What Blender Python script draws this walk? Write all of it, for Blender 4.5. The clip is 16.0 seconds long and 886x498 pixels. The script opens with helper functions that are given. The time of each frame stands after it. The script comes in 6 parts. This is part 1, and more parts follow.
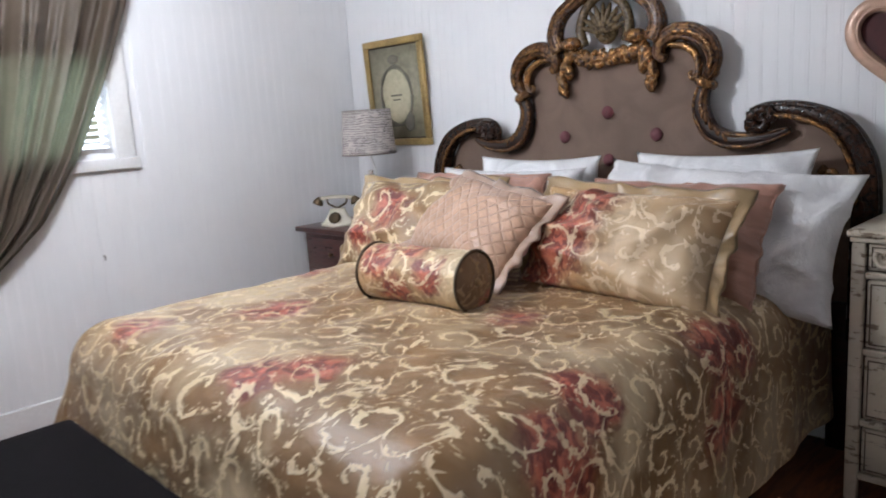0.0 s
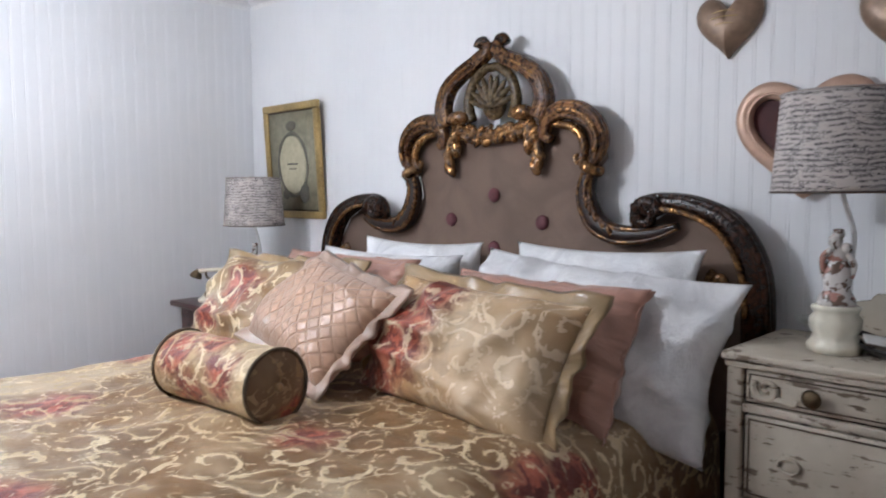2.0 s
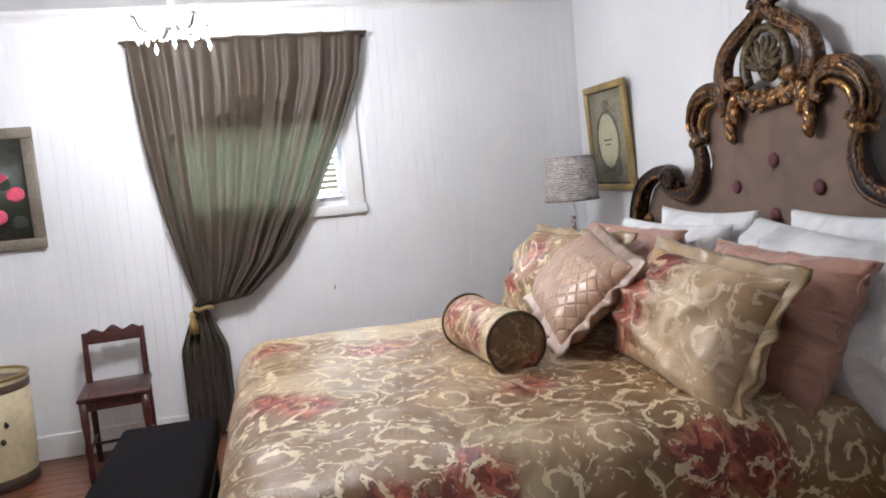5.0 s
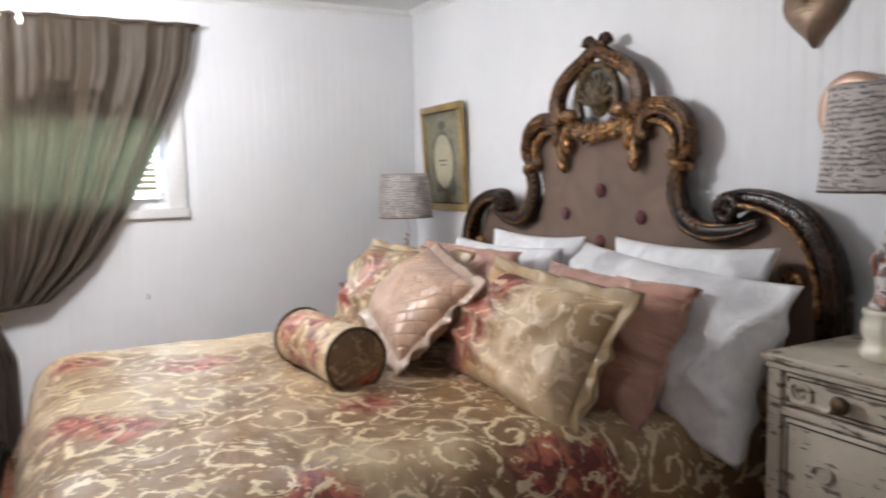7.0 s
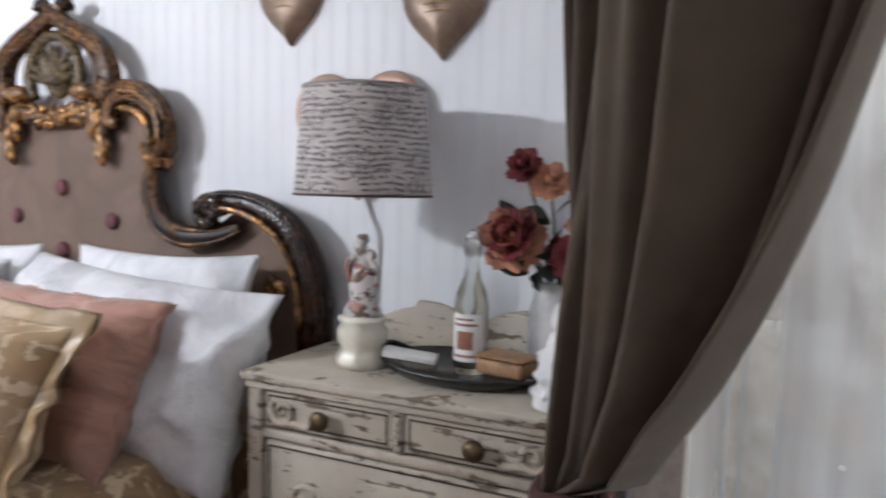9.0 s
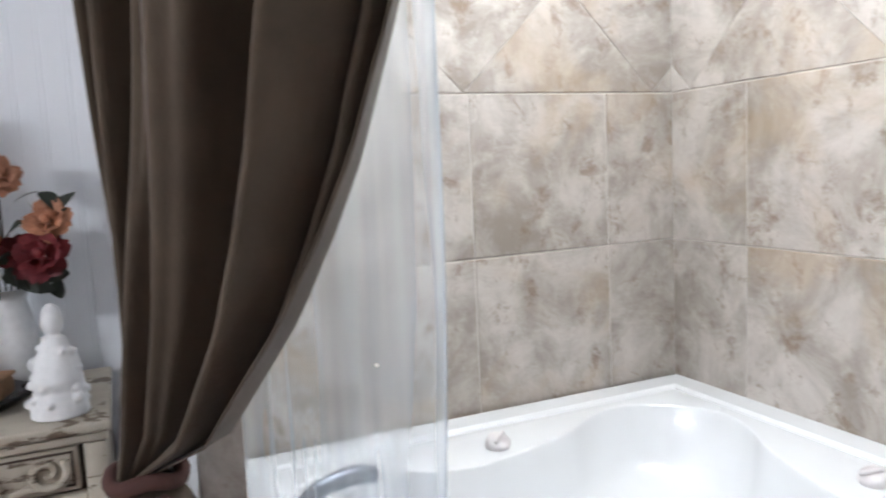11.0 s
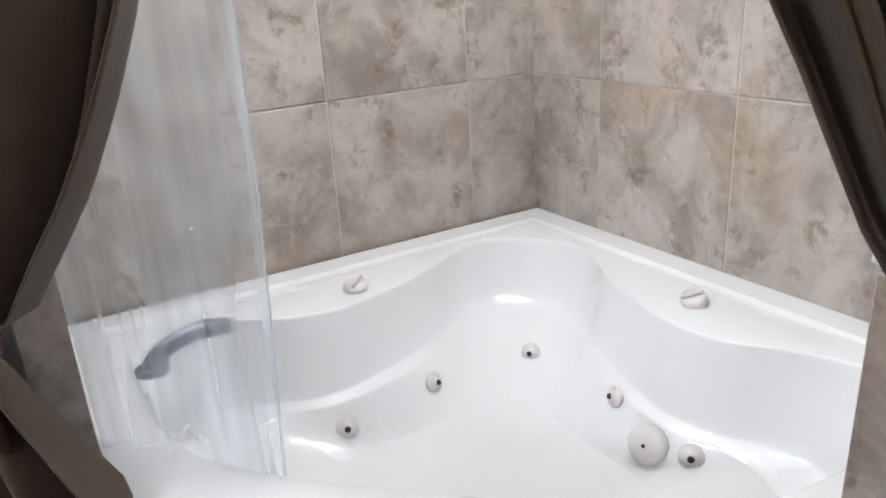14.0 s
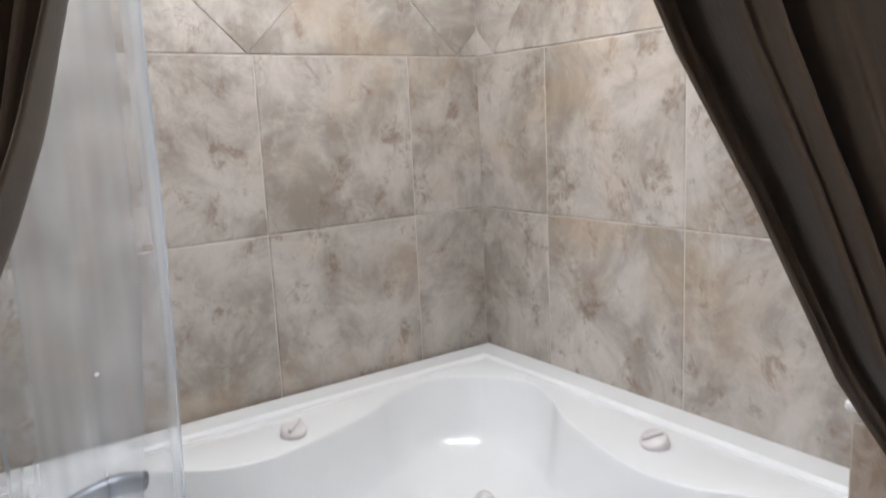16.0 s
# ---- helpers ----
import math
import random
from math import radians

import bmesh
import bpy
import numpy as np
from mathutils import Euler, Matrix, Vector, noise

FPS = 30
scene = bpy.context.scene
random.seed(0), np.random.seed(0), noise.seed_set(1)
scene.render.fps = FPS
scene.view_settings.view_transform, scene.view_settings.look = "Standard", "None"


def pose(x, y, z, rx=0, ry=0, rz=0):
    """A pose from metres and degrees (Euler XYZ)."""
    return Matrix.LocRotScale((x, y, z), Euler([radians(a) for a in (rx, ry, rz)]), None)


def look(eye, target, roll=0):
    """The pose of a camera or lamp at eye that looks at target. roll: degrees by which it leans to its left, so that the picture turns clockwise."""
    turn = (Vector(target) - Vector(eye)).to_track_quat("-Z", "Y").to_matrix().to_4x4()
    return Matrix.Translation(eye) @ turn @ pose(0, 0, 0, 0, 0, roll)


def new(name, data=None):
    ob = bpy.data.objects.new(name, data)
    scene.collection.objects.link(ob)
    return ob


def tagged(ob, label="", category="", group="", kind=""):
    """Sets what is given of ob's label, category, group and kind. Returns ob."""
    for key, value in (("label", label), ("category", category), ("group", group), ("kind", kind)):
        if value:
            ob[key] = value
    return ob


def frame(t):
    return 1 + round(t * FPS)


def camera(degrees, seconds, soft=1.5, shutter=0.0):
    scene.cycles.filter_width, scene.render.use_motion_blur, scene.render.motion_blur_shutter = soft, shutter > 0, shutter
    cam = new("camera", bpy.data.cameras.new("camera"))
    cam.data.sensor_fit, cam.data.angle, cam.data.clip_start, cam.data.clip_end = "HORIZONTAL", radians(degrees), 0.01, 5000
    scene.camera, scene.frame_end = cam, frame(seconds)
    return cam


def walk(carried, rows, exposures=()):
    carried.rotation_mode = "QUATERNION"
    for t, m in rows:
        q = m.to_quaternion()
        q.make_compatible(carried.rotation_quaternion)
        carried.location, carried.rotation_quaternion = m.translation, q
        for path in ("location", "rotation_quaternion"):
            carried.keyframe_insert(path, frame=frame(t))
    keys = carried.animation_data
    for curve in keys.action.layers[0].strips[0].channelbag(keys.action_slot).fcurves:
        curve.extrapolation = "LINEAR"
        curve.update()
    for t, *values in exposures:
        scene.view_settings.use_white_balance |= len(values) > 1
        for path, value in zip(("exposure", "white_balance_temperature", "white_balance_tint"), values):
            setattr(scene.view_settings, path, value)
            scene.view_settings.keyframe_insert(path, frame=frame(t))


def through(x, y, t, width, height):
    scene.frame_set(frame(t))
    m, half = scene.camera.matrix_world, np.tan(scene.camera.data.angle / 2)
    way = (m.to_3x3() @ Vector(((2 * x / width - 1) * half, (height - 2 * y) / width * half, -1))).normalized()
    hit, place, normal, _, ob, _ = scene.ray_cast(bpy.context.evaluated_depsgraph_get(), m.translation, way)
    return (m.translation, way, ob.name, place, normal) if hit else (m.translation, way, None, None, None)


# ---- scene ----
cam = camera(62.2, 16.0, soft=1.8, shutter=0.5)
PATH = [
    (0.0, (1.874, -2.974, 1.238), (0.462, -1.603, 0.879), -3.8),
    (0.5, (1.798, -2.775, 1.209), (0.425, -1.356, 0.891), -3.3),
    (1.0, (1.766, -2.681, 1.249), (0.456, -1.196, 0.967), -1.3),
    (1.5, (1.792, -2.503, 1.237), (0.482, -1.013, 0.988), -0.5),
    (2.0, (1.944, -2.328, 1.217), (0.544, -0.908, 1.06), -0.3),
    (2.5, (2.104, -2.214, 1.21), (0.689, -0.805, 1.086), -1.0),
    (3.0, (2.242, -2.121, 1.211), (0.702, -0.849, 1.106), -2.2),
    (3.5, (2.415, -2.058, 1.244), (0.641, -1.152, 1.063), -4.8),
    (4.0, (2.478, -2.066, 1.271), (0.592, -1.46, 0.993), -4.8),
    (4.2, (2.524, -2.051, 1.262), (0.603, -1.55, 1.013), -6.6),
    (6.3, (2.472, -1.951, 1.285), (0.528, -1.513, 1.111), -3.6),
    (6.6, (2.465, -2.014, 1.27), (0.579, -1.369, 1.095), -2.3),
    (7.0, (2.423, -2.051, 1.26), (0.653, -1.139, 1.07), -1.2),
    (7.5, (2.326, -2.043, 1.263), (0.755, -0.83, 1.022), -1.4),
    (8.0, (2.267, -2.014, 1.269), (0.939, -0.541, 1.013), 0.1),
    (8.5, (2.274, -1.9, 1.257), (1.163, -0.249, 1.06), 1.7),
    (9.0, (2.28, -1.776, 1.239), (1.419, 0.021, 1.063), 1.2),
    (9.4, (2.239, -1.772, 1.234), (1.688, 0.142, 1.053), 0.3),
    (9.7, (2.17, -1.777, 1.231), (1.896, 0.193, 1.03), -1.2),
    (9.9, (2.122, -1.787, 1.217), (2.046, 0.203, 1.027), -1.7),
    (10.2, (1.947, -1.839, 1.21), (2.317, 0.12, 1.05), -0.8),
    (12.5, (2.137, -1.937, 1.279), (3.101, -0.25, 0.809), -2.1),
    (13.0, (2.122, -1.935, 1.268), (3.093, -0.28, 0.705), -2.4),
    (13.5, (2.117, -1.941, 1.256), (3.082, -0.311, 0.616), -2.8),
    (14.0, (2.13, -1.944, 1.256), (3.089, -0.329, 0.569), -3.4),
    (14.5, (2.132, -1.932, 1.245), (3.121, -0.334, 0.56), -3.1),
    (15.0, (2.121, -1.907, 1.257), (3.185, -0.34, 0.615), -2.6),
    (15.5, (2.15, -1.909, 1.24), (3.268, -0.328, 0.741), -2.6),
    (16.0, (2.194, -1.89, 1.242), (3.317, -0.272, 0.894), -2.7),
]
EXPOSURES = [(0.0, -0.03, 6450, 9), (3.0, 0.0, 6300, 9), (4.2, 0.0, 6450, 10), (6.5, 0.02, 7000, 9), (7.5, 0.14, 6700, 9), (8.0, 0.24, 6600, 9), (9.0, 0.48, 6350, 9), (10.0, 0.6, 6250, 7),
             (10.2, 0.6, 6250, 7), (12.4, 0.55, 6550, 10), (13.0, 0.46, 6550, 10), (14.0, 0.3, 6600, 10), (14.5, 0.18, 6600, 10), (15.0, 0.0, 6600, 10), (15.5, 0.0, 6600, 10), (16.0, 0.15, 6600, 10)]
ROOM, TUBW, DAYW = 28.5, 19.3, 260.0     # lamp powers
# whirlpool jets: direction from the middle of the bowl, ring of the bowl, radius
JETS = [(0.47, 0.507, 10.4, 0.027), (0.643, 0.406, 10.4, 0.027), (0.855, 0.443, 10.6, 0.029), (0.402, 0.737, 9.2, 0.027), (0.457, 0.876, 10.2, 0.029)]
SUCTION = (0.43, 0.832, 10.4)
walk(cam, [(t, look(e, g, r)) for t, e, g, r in PATH], EXPOSURES)

# ---- light ----
FZ = -0.135                      # floor level
CZ = 2.32                        # ceiling level
world = bpy.data.worlds.new("sky")
scene.world = world
world.use_nodes = True
_n = world.node_tree.nodes
_sky = _n.new("ShaderNodeTexSky")
_sky.sky_type, _sky.sun_disc = "NISHITA", False
_sky.sun_elevation, _sky.sun_rotation = radians(35), radians(200)
world.node_tree.links.new(_sky.outputs[0], _n["Background"].inputs[0])
_n["Background"].inputs[1].default_value = 0.12


def lamp(name, kind, place, energy, color=(1, 1, 1), size=0.05, target=None):
    d = bpy.data.lights.new(name, kind)
    d.energy, d.color = energy, color
    if kind == "AREA":
        d.shape, d.size = "DISK", size
    else:
        d.shadow_soft_size = size
    ob = new(name, d)
    ob.matrix_world = look(place, target) if target else pose(*place)
    return ob


CH = (-0.55, -2.27, 1.875)        # chandelier
for k in range(4):
    a = radians(35 + 90 * k)
    lamp("chandelier_bulb_light", "POINT", (CH[0] + 0.15 * math.cos(a), CH[1] + 0.15 * math.sin(a), CH[2] + 0.13), ROOM, (0.88, 0.915, 1.0), 0.03)
TUB_LAMPS = ((2.72, -0.66), (3.02, -0.96))
for x, y in TUB_LAMPS:
    lamp("tub_ceiling_light", "POINT", (x, y, CZ - 0.1), TUBW, (0.90, 0.95, 1.0), 0.04)
DAY = lamp("window_daylight", "AREA", (-2.6, -2.0, 1.75), DAYW, (0.75, 0.88, 1.0), 1.2, (-1.9, -2.0, 1.4))

# ---- materials ----


class Nodes:
    """A short way to write node trees."""

    def __init__(self, name):
        self.m = bpy.data.materials.new(name)
        self.m.use_nodes = True
        self.t = self.m.node_tree
        self.b = self.t.nodes["Principled BSDF"]
        self.out = self.t.nodes["Material Output"]

    def add(self, kind, ins=(), operation="", data_type="", interpolation_type=""):
        n = self.t.nodes.new(kind)
        if operation:
            n.operation = operation
        if data_type:
            n.data_type = data_type
        if interpolation_type:
            n.interpolation_type, n.clamp = interpolation_type, True
        for k, v in (ins.items() if isinstance(ins, dict) else enumerate(ins)):
            self.put(n.inputs[k], v)
        return n

    def put(self, socket, v):
        if v is None:
            return
        if isinstance(v, bpy.types.NodeSocket):
            self.t.links.new(v, socket)
        elif isinstance(v, tuple) and len(v) == 3 and socket.type == "RGBA":
            socket.default_value = (*v, 1)
        else:
            socket.default_value = v

    def math(self, op, a, b=None, c=None):
        return self.add("ShaderNodeMath", [a, b, c], operation=op).outputs[0]

    def vmath(self, op, a, b=None):
        return self.add("ShaderNodeVectorMath", [a, b], operation=op).outputs[0]

    def step(self, x, lo, hi):
        return self.add("ShaderNodeMapRange", [x, lo, hi, 0.0, 1.0], interpolation_type="SMOOTHSTEP").outputs[0]

    def mix(self, f, a, b):
        n = self.add("ShaderNodeMix", data_type="RGBA")
        self.put(n.inputs[0], f), self.put(n.inputs[6], a), self.put(n.inputs[7], b)
        return n.outputs[2]

    def noise(self, co, scale, detail=3.0, rough=0.55, distort=0.0):
        return self.add("ShaderNodeTexNoise", {"Vector": co, "Scale": scale, "Detail": detail, "Roughness": rough, "Distortion": distort}).outputs[0]

    def stretch(self, co, s):
        return self.add("ShaderNodeMapping", {"Vector": co, "Scale": s}).outputs[0]

    def pos(self):
        return self.add("ShaderNodeNewGeometry").outputs["Position"]

    def uv(self):
        return self.add("ShaderNodeTexCoord").outputs["UV"]

    def done(self, color, rough, bump=None, height=0.002, metal=0.0, **more):
        self.put(self.b.inputs["Base Color"], color)
        self.put(self.b.inputs["Roughness"], rough)
        self.put(self.b.inputs["Metallic"], metal)
        if bump is not None:
            n = self.add("ShaderNodeBump", {"Height": bump, "Strength": 0.6, "Distance": height})
            self.put(self.b.inputs["Normal"], n.outputs[0])
        for k, v in more.items():
            self.put(self.b.inputs[k.replace("_", " ")], v)
        return self.m


def plain(name, c, rough=0.5, vary=0.25, scale=18.0, metal=0.0, bump=0.001, **more):
    """A surface with a coarse and a fine variation of one colour."""
    n = Nodes(name)
    p = n.pos()
    a, b = n.noise(p, scale * 0.2, 3), n.noise(p, scale * 3, 4)
    f = n.math("ADD", n.math("MULTIPLY", a, 0.6), n.math("MULTIPLY", b, 0.4))
    lo, hi = tuple(v * (1 - vary) for v in c), tuple(min(v * (1 + vary), 1) for v in c)
    r = n.math("ADD", n.math("MULTIPLY", a, 0.2), rough - 0.1)
    return n.done(n.mix(n.step(f, 0.3, 0.7), lo, hi), r, b, bump, metal, **more)


def wall_paint():
    n = Nodes("white_wall_paint")
    p = n.pos()
    a, b = n.noise(p, 1.3, 4), n.noise(n.stretch(p, (30, 30, 3)), 2.0, 4)
    c = n.mix(n.step(a, 0.25, 0.75), (0.76, 0.77, 0.79), (0.84, 0.84, 0.85))
    c = n.mix(n.math("MULTIPLY", n.step(b, 0.55, 0.8), 0.25), c, (0.66, 0.66, 0.68))
    return n.done(c, 0.5, n.noise(p, 160, 3), 0.0008)


def damask(name, blooms, ground=(0.225, 0.122, 0.048), cream=(0.92, 0.77, 0.52), cell=6.2, seed=0.0):
    """Gold satin woven with leafy cream scrolls and red blooms at the given (x, y, radius); uv in metres."""
    n = Nodes(name)
    uv0 = n.uv()
    uv = n.vmath("ADD", uv0, (seed, seed * 1.7, 0))

    def drift(scale, detail, amount):
        k = n.add("ShaderNodeTexNoise", {"Vector": uv, "Scale": scale, "Detail": detail}).outputs[1]
        return n.vmath("MULTIPLY", n.vmath("SUBTRACT", k, (0.5, 0.5, 0.5)), (amount, amount, 0))

    w = n.vmath("ADD", n.vmath("MULTIPLY", uv, (cell, cell, 0)), n.vmath("ADD", drift(3.0, 1.0, 1.35), drift(15.0, 1.0, 0.12)))
    s = n.add("ShaderNodeSeparateXYZ", [w])
    row = n.math("FLOOR", s.outputs[1])
    x = n.math("ADD", s.outputs[0], n.math("MULTIPLY", n.math("MODULO", row, 2.0), 0.5))
    col = n.math("FLOOR", x)
    rnd = n.add("ShaderNodeTexWhiteNoise", {"Vector": n.add("ShaderNodeCombineXYZ", [col, row, 3.0]).outputs[0]}).outputs[0]
    sign = n.math("SUBTRACT", n.math("MULTIPLY", n.math("GREATER_THAN", rnd, 0.5), 2.0), 1.0)
    fx = n.math("MULTIPLY", n.math("SUBTRACT", n.math("FRACT", x), 0.5), sign)
    fy = n.math("SUBTRACT", n.math("FRACT", s.outputs[1]), 0.5)
    r = n.math("SQRT", n.math("ADD", n.math("MULTIPLY", fx, fx), n.math("MULTIPLY", fy, fy)))
    th = n.math("ADD", n.math("DIVIDE", n.math("ARCTAN2", fy, fx), 6.28318), rnd)
    ph = n.math("FRACT", n.math("ADD", th, n.math("MULTIPLY", r, n.math("ADD", 1.3, n.math("MULTIPLY", rnd, 1.3)))))
    d = n.math("ABSOLUTE", n.math("SUBTRACT", ph, 0.5))
    leafy = n.noise(w, 5.5, 3, 0.6, 0.8)
    wide = n.math("ADD", -0.035, n.math("ADD", n.math("MULTIPLY", n.noise(w, 1.3, 1), 0.15), n.math("MULTIPLY", n.step(leafy, 0.48, 0.60), 0.17)))
    line = n.math("SUBTRACT", 1.0, n.step(n.math("SUBTRACT", d, wide), -0.012, 0.016))
    line = n.math("MULTIPLY", line, n.math("SUBTRACT", 1.0, n.step(r, 0.50, 0.62)))
    leaf = n.math("MULTIPLY", n.step(n.noise(w, 3.0, 2, 0.5, 2.2), 0.60, 0.63), n.step(r, 0.3, 0.42))
    line = n.math("MAXIMUM", line, n.math("MULTIPLY", leaf, 0.8))
    # blooms
    bw = n.vmath("ADD", uv0, n.vmath("ADD", drift(7.0, 2.0, 0.16), drift(30.0, 2.0, 0.035)))
    dist = None
    for cx, cy, cr in blooms:
        k = n.math("DIVIDE", n.add("ShaderNodeVectorMath", [n.vmath("SUBTRACT", bw, (cx, cy, 0.0))], operation="LENGTH").outputs["Value"], cr)
        dist = k if dist is None else n.math("MINIMUM", dist, k)
    petals = n.noise(bw, 24, 3, 0.6, 0.8)
    flower = n.math("SUBTRACT", 1.0, n.step(n.math("ADD", dist, n.math("MULTIPLY", petals, 0.9)), 0.9, 1.5))
    foliage = n.math("MULTIPLY", n.math("SUBTRACT", 1.0, n.step(dist, 1.0, 1.9)), n.step(n.noise(bw, 13, 3, 0.6, 1.0), 0.46, 0.6))
    weave = n.noise(n.stretch(uv, (1, 6, 1)), 160, 2)
    g = n.mix(n.step(n.noise(uv, 3.0, 3), 0.3, 0.7), tuple(v * 0.8 for v in ground), tuple(v * 1.2 for v in ground))
    g = n.mix(n.math("MULTIPLY", foliage, 0.6), g, (0.20, 0.105, 0.045))
    # cream patches of the weave, with the satin's washed-out sheen painted in
    pale = n.math("MULTIPLY", n.step(n.noise(uv, 1.7, 4, 0.6, 0.6), 0.46, 0.66), 0.4)
    c = n.mix(n.math("MULTIPLY", line, 0.9), n.mix(pale, g, cream), cream)
    bloomc = n.mix(n.step(petals, 0.40, 0.66), (0.13, 0.006, 0.010), (0.55, 0.13, 0.08))
    c = n.mix(n.math("MULTIPLY", flower, n.math("SUBTRACT", 0.95, n.math("MULTIPLY", line, 0.75))), c, bloomc)
    c = n.mix(n.math("MULTIPLY", weave, 0.18), c, (0.2, 0.13, 0.06))
    crease = n.noise(n.stretch(uv, (1.0, 1.7, 1)), 5.5, 3, 0.5, 0.3)
    bump = n.math("ADD", n.math("MULTIPLY", line, 0.15), n.math("ADD", n.math("MULTIPLY", crease, 1.4), n.math("MULTIPLY", weave, 0.05)))
    return n.done(c, n.math("SUBTRACT", 0.36, n.math("MULTIPLY", line, 0.10)), bump, 0.02, Sheen_Weight=0.06, Sheen_Roughness=0.4)


def satin(name, c, quilt=0.0):
    n = Nodes(name)
    uv = n.uv()
    f = n.noise(n.stretch(uv, (1, 2.5, 1)), 7, 4, 0.55, 0.8)
    fine = n.noise(uv, 220, 2)
    col = n.mix(n.step(f, 0.3, 0.7), tuple(v * 0.82 for v in c), tuple(v * 1.12 for v in c))
    b = n.math("ADD", f, n.math("MULTIPLY", fine, 0.05))
    if quilt:
        s = n.add("ShaderNodeSeparateXYZ", [uv])
        p = n.math("PINGPONG", n.math("MULTIPLY", n.math("ADD", s.outputs[0], s.outputs[1]), quilt), 0.5)
        q = n.math("PINGPONG", n.math("MULTIPLY", n.math("SUBTRACT", s.outputs[0], s.outputs[1]), quilt), 0.5)
        seam = n.step(n.math("MINIMUM", p, q), 0.0, 0.16)
        b = n.math("ADD", n.math("MULTIPLY", b, 0.5), n.math("MULTIPLY", seam, 0.22))
        col = n.mix(n.math("SUBTRACT", 1.0, seam), col, tuple(v * 0.92 for v in c))
    return n.done(col, 0.28, b, 0.026, Sheen_Weight=0.15)


def linen(name, c, through=0.0, rough=0.75, grain=0.004, sheen=0.3, back=None, clear=0.0):
    n = Nodes(name)
    p = n.pos()
    f, fine = n.noise(p, 6, 4, 0.55, 1.2), n.noise(n.stretch(p, (1, 1, 0.3)), 240, 2)
    col = n.mix(n.step(f, 0.3, 0.7), tuple(v * 0.85 for v in c), tuple(min(1, v * 1.12) for v in c))
    col = n.mix(n.math("MULTIPLY", fine, 0.3), col, tuple(v * 0.7 for v in c))
    m = n.done(col, rough, n.math("ADD", f, n.math("MULTIPLY", fine, 0.3)), grain, Sheen_Weight=sheen)
    if through:
        tr = n.add("ShaderNodeBsdfTranslucent", [back])
        mx = n.add("ShaderNodeMixShader", [through, n.b.outputs[0], tr.outputs[0]])
        if clear:
            mx = n.add("ShaderNodeMixShader", [clear, mx.outputs[0], n.add("ShaderNodeBsdfTransparent", [(0.85, 0.86, 0.76)]).outputs[0]])
        n.put(n.out.inputs[0], mx.outputs[0])
    return m


def wood(name, dark, light, rough=0.35, axis=(1, 6, 6), scale=9, **more):
    n = Nodes(name)
    p = n.pos()
    g = n.noise(n.stretch(p, axis), scale, 5, 0.6, 1.2)
    fine = n.noise(n.stretch(p, axis), scale * 9, 3)
    c = n.mix(n.step(g, 0.3, 0.7), dark, light)
    return n.done(n.mix(n.math("MULTIPLY", fine, 0.3), c, dark), n.math("ADD", rough - 0.08, n.math("MULTIPLY", g, 0.2)), fine, 0.0008, **more)


def gilded(name="gilded_dark_wood", dark=(0.008, 0.0035, 0.002), mid=(0.034, 0.013, 0.006), cover=0.57):
    """Dark walnut stain with worn gilding."""
    n = Nodes(name)
    p = n.pos()
    a, b = n.noise(p, 9, 4, 0.6, 0.8), n.noise(p, 60, 4)
    f = n.math("MULTIPLY", n.step(a, cover, cover + 0.14), n.step(b, 0.42, 0.65))
    c = n.mix(n.math("MULTIPLY", f, 0.85), n.mix(n.step(b, 0.35, 0.65), dark, mid), (0.34, 0.17, 0.06))
    return n.done(c, n.math("SUBTRACT", 0.32, n.math("MULTIPLY", a, 0.12)), n.math("ADD", b, n.noise(p, 22, 3)), 0.004, n.math("MULTIPLY", f, 0.7), Specular_IOR_Level=0.28)


def gold():
    n = Nodes("old_gold_leaf")
    p = n.pos()
    b = n.noise(p, 45, 4)
    c = n.mix(n.step(b, 0.35, 0.62), (0.028, 0.012, 0.006), (0.36, 0.18, 0.065))
    return n.done(c, 0.27, b, 0.004, n.math("MULTIPLY", n.step(b, 0.35, 0.6), 0.85))


def chippy(name="distressed_cream_paint"):
    """Cream chalk paint rubbed through to dark wood."""
    n = Nodes(name)
    p = n.pos()
    a = n.noise(n.stretch(p, (3, 3, 22)), 2.2, 5, 0.65, 0.4)
    b = n.noise(p, 38, 4)
    big = n.noise(p, 5, 3)
    worn = n.step(n.math("ADD", n.math("MULTIPLY", a, 0.75), n.math("MULTIPLY", b, 0.3)), 0.575, 0.63)
    cream = n.mix(n.step(big, 0.3, 0.7), (0.45, 0.395, 0.315), (0.58, 0.52, 0.425))
    cream = n.mix(n.math("MULTIPLY", n.step(b, 0.5, 0.75), 0.3), cream, (0.36, 0.31, 0.24))
    c = n.mix(n.math("MULTIPLY", worn, 0.85), cream, n.mix(b, (0.05, 0.032, 0.022), (0.16, 0.10, 0.06)))
    return n.done(c, 0.62, n.math("SUBTRACT", n.math("MULTIPLY", b, 0.3), worn), 0.0012)


def porcelain():
    """White glazed porcelain with painted brown and rose patches."""
    n = Nodes("painted_porcelain")
    p = n.pos()
    c = n.mix(n.step(n.noise(p, 34, 2), 0.50, 0.56), (0.66, 0.62, 0.59), (0.17, 0.11, 0.085))
    c = n.mix(n.step(n.noise(n.vmath("ADD", p, (3, 1, 2)), 30, 2), 0.60, 0.64), c, (0.46, 0.24, 0.20))
    return n.done(c, 0.25, n.noise(p, 120, 2), 0.001)


